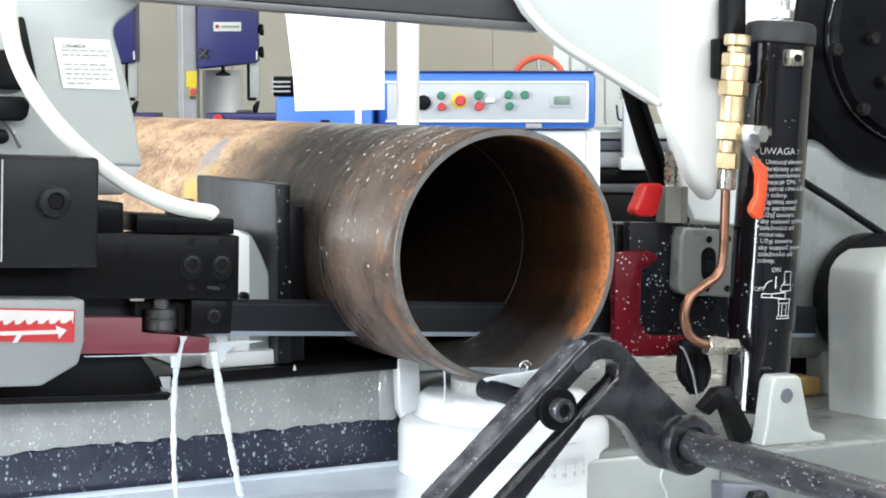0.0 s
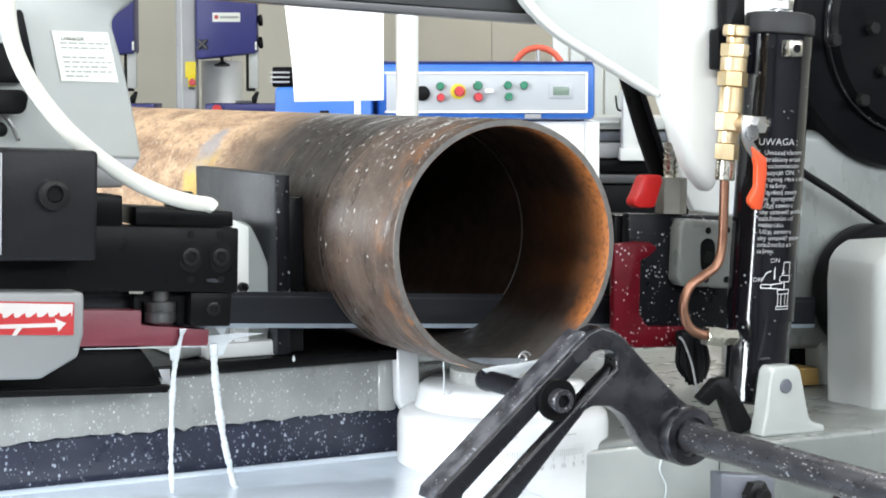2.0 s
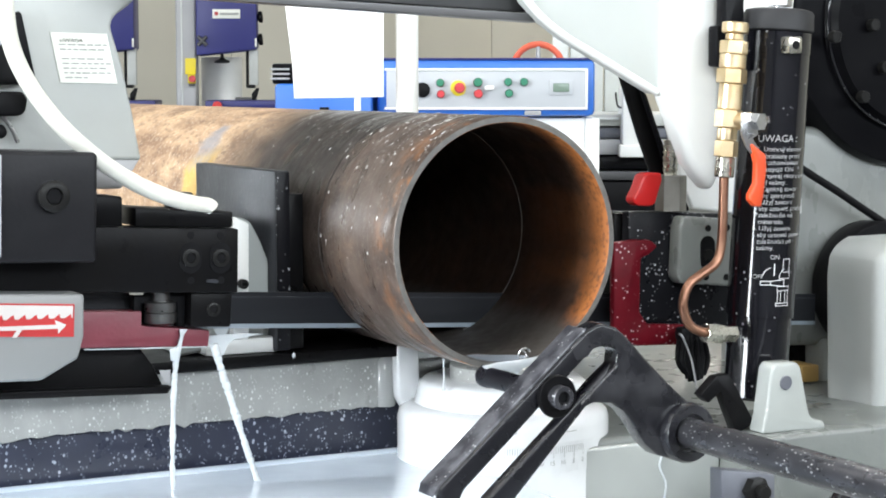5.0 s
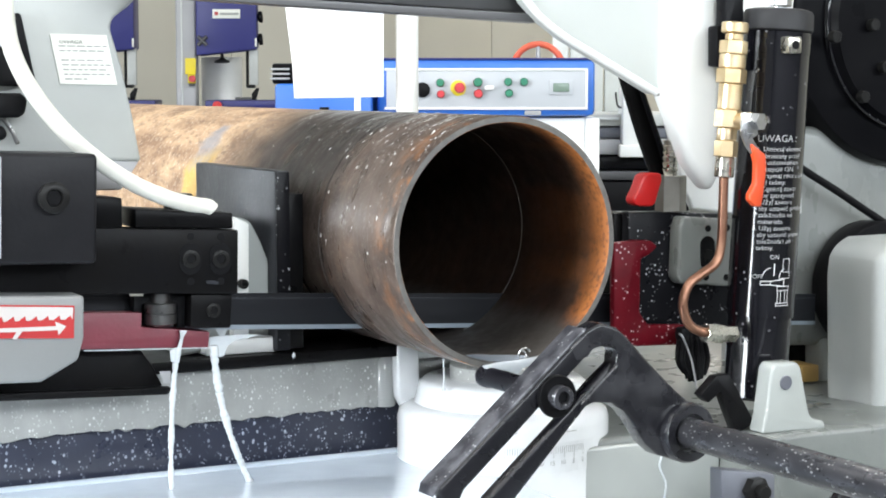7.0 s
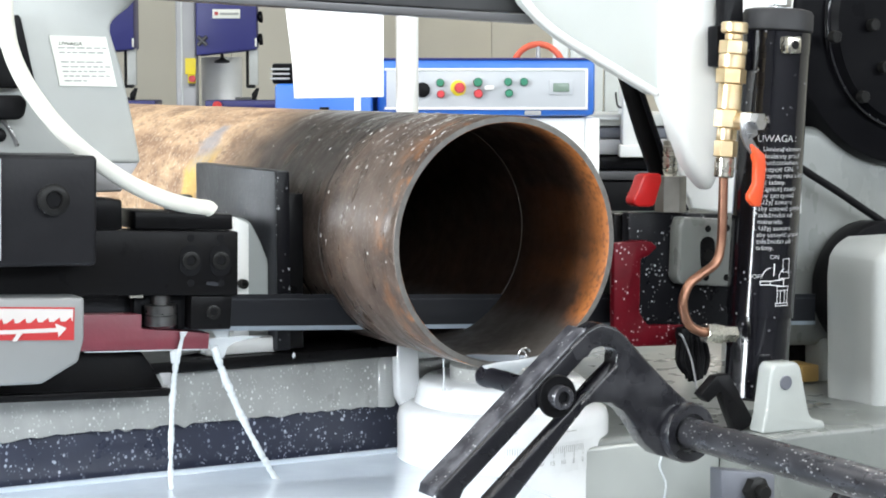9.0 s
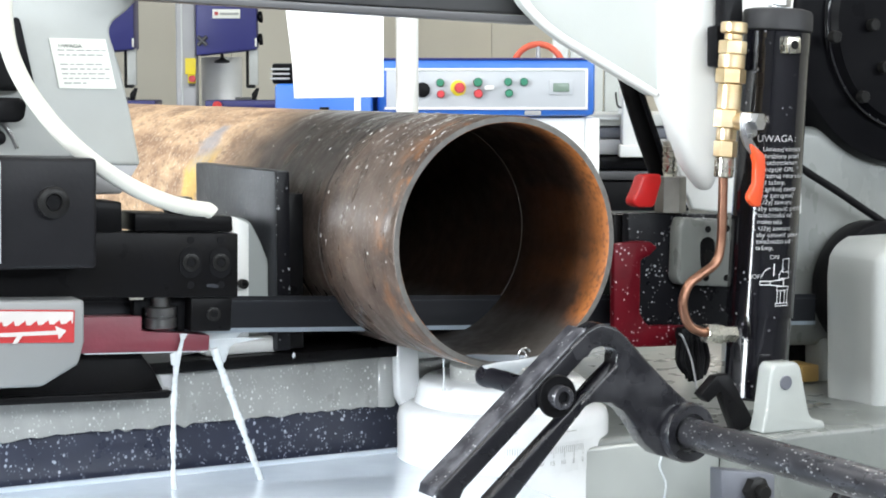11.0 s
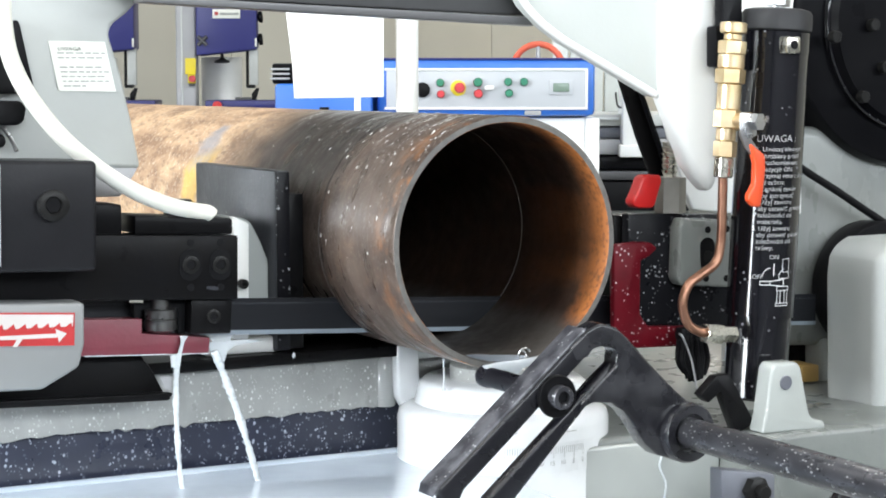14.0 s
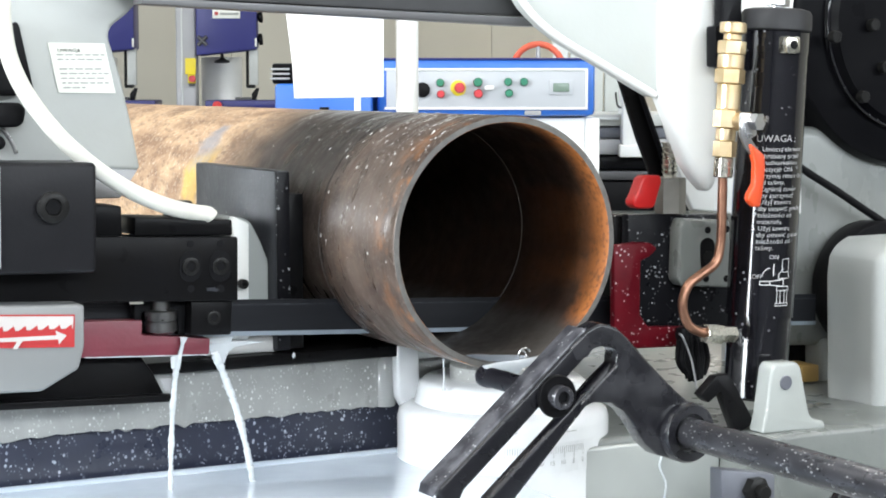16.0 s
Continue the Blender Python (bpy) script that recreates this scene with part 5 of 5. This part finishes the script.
# the console's low blue side table
tab = thing("blue_cabinet", (0.85, 2.25, 0), "bright blue machine cabinet beside the console", "cabinet")
part("body", placed(box(-0.430, -0.225, -0.04, 0.35, 0.0, 1.135, 0.008), CF), "blue", tab)
part("white_strip", placed(box(-0.262, -0.248, -0.043, -0.038, 0.6, 1.108, 0.002), CF), "white", tab)
part("drawer_pull", placed(box(-0.335, -0.315, -0.046, -0.038, 1.08, 1.086, 0.002), CF), "rubber", tab)
part("clamp", placed(box(-0.437, -0.392, -0.02, 0.05, 1.135, 1.178, 0.004), CF), "motor", tab)
for i in range(3):
    part("clamp_fin", placed(box(-0.441, -0.40, -0.026, 0.05, 1.144 + i * 0.010, 1.148 + i * 0.010, 0.001), CF), "far_grey", tab)
wh = thing("hand_wheel", (1.605, 2.65, 0), "orange-red rimmed wheel behind the console", "wheel")
WF = turned(1.605, 2.65, -30)
bm = tube([(0.062 * math.cos(radians(a)), 0, 1.171 + 0.062 * math.sin(radians(a))) for a in range(0, 361, 20)], 0.008, 12, 4)
part("rim", placed(bm, WF), "wheel_red", wh)
part("hub", placed(lathe((0, -0.03, 1.171), (0, 1, 0), [(0, 0.02), (0.05, 0.022), (0.06, 0.018)], 24), WF), "far_grey", wh)
for a in (90, 210, 330):
    part("spoke", placed(cyl((0, 0, 1.171), (0.06 * math.cos(radians(a)), 0, 1.171 + 0.06 * math.sin(radians(a))), 0.006, 12), WF), "far_grey", wh)
part("stand", placed(box(-0.03, 0.03, 0.02, 0.10, 0.0, 1.16, 0.004), WF), "far_grey", wh)

# white sign board on its post
SF_ = turned(0.285, 0.985, -27.0)
sgn = thing("sign_board", (0.35, 0.95, 0), "white sheet hung beside a white post behind the pipe", "sign board")
part("sheet", placed(slab([(-0.0780, 1.345), (0.070, 1.345), (0.070, 1.1175), (-0.0545, 1.1155), (-0.057, 1.165)], 0.0, 0.004, 0.001), SF_), "paper", sgn)
part("post", placed(cyl((0.1025, 0.03, 0.0), (0.1025, 0.03, 1.36), 0.0158, 28), SF_), "white", sgn, "white round post")
part("rail", placed(box(-0.08, 0.100, 0.004, 0.024, 1.325, 1.350, 0.002), SF_), "white", sgn)
part("foot", placed(lathe((0.0985, 0.03, 0.0), (0, 0, 1), [(0, 0.12), (0.012, 0.12), (0.016, 0.02)], 32), SF_), "white", sgn)


def upright_saw(cx, cy, rx, full):
    f = turned(cx, cy, -24)
    s = thing("upright_band_saw", (cx, cy, 0), "navy blue upright band saw with a grey column", "band saw", "upright band saws by the wall")
    part("head", placed(slab([(0.052, 1.262), (rx, 1.292), (rx, 1.95), (0.052, 1.95)], -0.12, 0.12, 0.012), f), "navy", s, "navy blue wheel case")
    part("column", placed(box(-0.045, 0.050, -0.08, 0.10, 0.10, 1.95, 0.012, 3), f), "far_grey", s)
    part("column_rib", placed(box(-0.020, -0.012, -0.084, -0.08, 0.9, 1.95, 0.002), f), "pale", s)
    part("table", placed(box(rx - 0.24, rx + 0.10, -0.22, 0.20, 1.020, 1.055, 0.006), f), "navy", s, "blue saw table")
    part("base", placed(box(-0.1, rx + 0.10, -0.22, 0.20, 0.0, 1.015, 0.012), f), "navy", s)
    part("guide_post", placed(box(rx - 0.040, rx + 0.002, -0.06, -0.02, 1.125, 1.30, 0.004), f), "grey", s)
    part("guide_rod", placed(cyl((rx - 0.049, -0.05, 1.115), (rx - 0.049, -0.05, 1.29), 0.007, 14), f), "rubber", s)
    part("guide_foot", placed(box(rx - 0.052, rx - 0.012, -0.07, -0.01, 1.112, 1.128, 0.004), f), "rubber", s)
    part("blade_guard", placed(slab([(rx - 0.030, 1.055), (rx - 0.008, 1.055), (rx + 0.006, 1.112), (rx - 0.008, 1.112), (rx - 0.030, 1.085)], -0.06, -0.03, 0.002), f), "rubber", s)
    part("mitre_gauge", placed(box(rx - 0.105, rx - 0.030, -0.12, -0.06, 1.055, 1.069, 0.004), f), "far_dark", s)
    part("hand_knob", placed(lathe((0.170, -0.05, 1.276), (0, 0, -1), [(0, 0.007), (0.022, 0.009), (0.030, 0.020), (0.036, 0.036), (0.044, 0.036), (0.047, 0.024)], 24), f), "rubber", s)
    for z in (1.445, 1.340) if full else ():
        part("side_knob", placed(lathe((rx, -0.06, z), (1, 0, 0.1), [(0, 0.01), (0.008, 0.026), (0.022, 0.028), (0.026, 0.018)], 20), f), "rubber", s)
    part("name_plate", placed(box(0.131, 0.260, -0.126, -0.119, 1.437, 1.480, 0.002), f), "sticker", s)
    part("name_bar", placed(box(0.140, 0.158, -0.129, -0.125, 1.451, 1.468, 0.004), f), "sign_red", s)
    part("name_bar", placed(box(0.166, 0.252, -0.129, -0.125, 1.453, 1.464, 0.001), f), "ink", s)
    part("side_badge", placed(box(rx - 0.010, rx - 0.002, -0.124, -0.119, 1.305, 1.345, 0.001), f), "sticker", s)
    for q in (45, 135):
        d = Vector((math.cos(radians(q)), 0, math.sin(radians(q)))) * 0.030
        part("star_knob", placed(cyl(Vector((0.082, -0.130, 1.332)) - d, Vector((0.082, -0.130, 1.332)) + d, 0.009, 12), f), "far_dark", s)
    pl = part("switch_plate", placed(box(-0.001, 0.049, -0.094, -0.080, 1.176, 1.252, 0.002), f), "yellow", s, "yellow switch plate")
    part("switch_box", placed(box(0.012, 0.048, -0.118, -0.080, 1.1335, 1.1755, 0.004), f), "yellow", pl)
    part("stop_knob", placed(lathe((0.034, -0.118, 1.155), (0, -1, 0), [(0, 0.008), (0.01, 0.017), (0.02, 0.015)], 20), f), "red_btn", pl)
    part("switch_foot", placed(box(0.016, 0.044, -0.110, -0.080, 1.122, 1.1335, 0.003), f), "far_dark", pl)
    part("rear_drum", placed(cyl((0.15, 0.30, 0.9), (0.15, 0.30, 1.262), 0.10, 32, 0.004), f), "white", s)
    part("red_knob", placed(lathe((0.155, -0.22, 1.024), (0, -1, 0.2), [(0, 0.014), (0.02, 0.024), (0.04, 0.020)], 20), f), "tap_red", s)
    return s


upright_saw(2.285, 7.06, 0.338, True)
upright_saw(1.735, 7.33, 0.376, False)

# shelves and machines right of the console
sh = thing("machine_bench", (1.78, 2.6, 0), "grey bench with a pale machine and dark rails beyond the console", "bench")
BF = turned(1.60, 2.42, -30)
for z0, z1, v, m in ((1.034, 1.062, 0.0, "grey"), (1.004, 1.030, 0.03, "slate"), (0.965, 1.002, 0.0, "far_grey"), (0.932, 0.961, -0.02, "motor"), (0.905, 0.927, -0.02, "far_dark"), (0.832, 0.901, -0.03, "rubber")):
    part("rail", placed(box(-0.16, 0.34, v, 0.5, z0, z1, 0.003), BF), m, sh)
part("core", placed(box(-0.13, 0.33, 0.06, 0.48, 0.84, 1.04, 0), BF), "far_dark", sh)
part("front", placed(box(-0.14, 0.34, 0.01, 0.5, 0.0, 0.832, 0.006), BF), "grey", sh)
part("machine_head", placed(box(0.086, 0.128, -0.06, 0.12, 0.966, 1.128, 0.006), BF), "white", sh, "white machine head")
part("machine_slide", placed(box(0.122, 0.150, -0.07, 0.08, 1.000, 1.080, 0.004), BF), "sticker", sh)
part("machine_cap", placed(box(0.090, 0.120, -0.05, 0.10, 1.128, 1.160, 0.010, 3), BF), "pale", sh)
part("machine_foot", placed(box(0.080, 0.160, -0.08, 0.12, 0.962, 0.990, 0.003), BF), "white", sh)
part("lever", placed(tube([(0.070, -0.05, 1.115), (0.074, -0.05, 1.085), (0.084, -0.05, 1.078)], 0.0022, 8), BF), "motor", sh)
part("slide_bar", placed(box(-0.02, 0.080, -0.02, 0.06, 1.048, 1.054, 0.002), BF), "pale", sh)
for i in range(5):
    part("back_panel", placed(box(-0.07 + i * 0.045, -0.029 + i * 0.045, 0.40 + 0.01 * (i % 2), 0.43, 1.05, 1.42, 0.004), BF), "pale", sh)


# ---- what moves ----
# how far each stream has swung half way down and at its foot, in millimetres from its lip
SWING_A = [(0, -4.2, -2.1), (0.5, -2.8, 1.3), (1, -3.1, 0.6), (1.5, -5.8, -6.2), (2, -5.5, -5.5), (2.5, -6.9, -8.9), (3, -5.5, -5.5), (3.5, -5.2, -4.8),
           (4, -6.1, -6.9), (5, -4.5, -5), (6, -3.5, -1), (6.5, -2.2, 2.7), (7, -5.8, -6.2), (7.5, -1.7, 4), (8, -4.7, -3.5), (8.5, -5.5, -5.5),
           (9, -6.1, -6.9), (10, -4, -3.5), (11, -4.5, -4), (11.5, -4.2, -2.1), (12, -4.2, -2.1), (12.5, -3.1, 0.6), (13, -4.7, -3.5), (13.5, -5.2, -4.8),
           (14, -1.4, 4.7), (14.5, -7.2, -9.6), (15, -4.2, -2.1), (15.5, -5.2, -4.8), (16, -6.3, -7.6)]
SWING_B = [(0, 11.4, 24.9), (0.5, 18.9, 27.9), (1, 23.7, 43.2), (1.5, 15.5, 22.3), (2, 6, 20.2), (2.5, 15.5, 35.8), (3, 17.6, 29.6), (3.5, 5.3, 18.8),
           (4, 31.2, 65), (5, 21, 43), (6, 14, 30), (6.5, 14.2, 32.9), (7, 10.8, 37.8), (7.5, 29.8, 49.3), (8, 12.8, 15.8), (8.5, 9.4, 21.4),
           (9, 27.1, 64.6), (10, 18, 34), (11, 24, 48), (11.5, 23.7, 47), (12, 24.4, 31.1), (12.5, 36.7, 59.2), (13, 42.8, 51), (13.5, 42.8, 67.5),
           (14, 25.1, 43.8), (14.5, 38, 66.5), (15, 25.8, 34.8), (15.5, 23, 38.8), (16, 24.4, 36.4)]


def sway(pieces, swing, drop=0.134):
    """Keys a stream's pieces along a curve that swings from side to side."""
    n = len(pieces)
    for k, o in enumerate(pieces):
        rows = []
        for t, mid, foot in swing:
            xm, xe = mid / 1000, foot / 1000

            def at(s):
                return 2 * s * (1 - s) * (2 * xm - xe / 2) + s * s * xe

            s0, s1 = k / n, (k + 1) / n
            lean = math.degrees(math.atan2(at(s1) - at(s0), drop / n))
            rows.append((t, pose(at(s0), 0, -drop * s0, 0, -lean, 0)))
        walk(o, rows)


def motions():
    fall = ((0, 0.0), (2, 0.13), (4, 0.34), (6.5, 0.475), (9, 0.60), (11.5, 0.77), (14, 0.90), (16, 1.0))
    walk(bow, [(t, pose(PX, 0.12, PZ, 0, 1.0 * (0.90 - k), 0)) for t, k in fall])
    walk(ram, [(t, pose(CB.x, CB.y, CB.z, 0, 0.66 * (0.90 - k), 0)) for t, k in fall])
    for ob, at in ((film_, (-0.20, 0.149, 0.905)), (STREAM_A[0], (-0.2535, 0.128, 0.905)), (STREAM_B[0], (-0.2200, 0.128, 0.905))):
        dx, dz = at[0] - PX, at[2] - PZ
        rows = []
        for t, k in fall:
            a = radians(1.0 * (0.90 - k))
            rows.append((t, pose(PX + dx * math.cos(a) + dz * math.sin(a), at[1], PZ - dx * math.sin(a) + dz * math.cos(a))))
        walk(ob, rows)
    burst = ((0, 0.030), (2, 0.034), (4, 0.028), (6.5, 0.034), (8.5, 0.030), (9.5, 0.026), (11, 0.014), (11.5, 0.012), (12, 0.024), (12.5, 0.007), (12.8, 0.002), (13.1, 0.0),
             (13.5, 0.020), (14, 0.022), (14.4, 0.012), (15, 0.014), (15.5, 0.027), (16, 0.020))
    walk(SPLASH, [(t, pose(0, 0, dz)) for t, dz in burst])
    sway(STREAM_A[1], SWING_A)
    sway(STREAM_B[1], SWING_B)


motions()
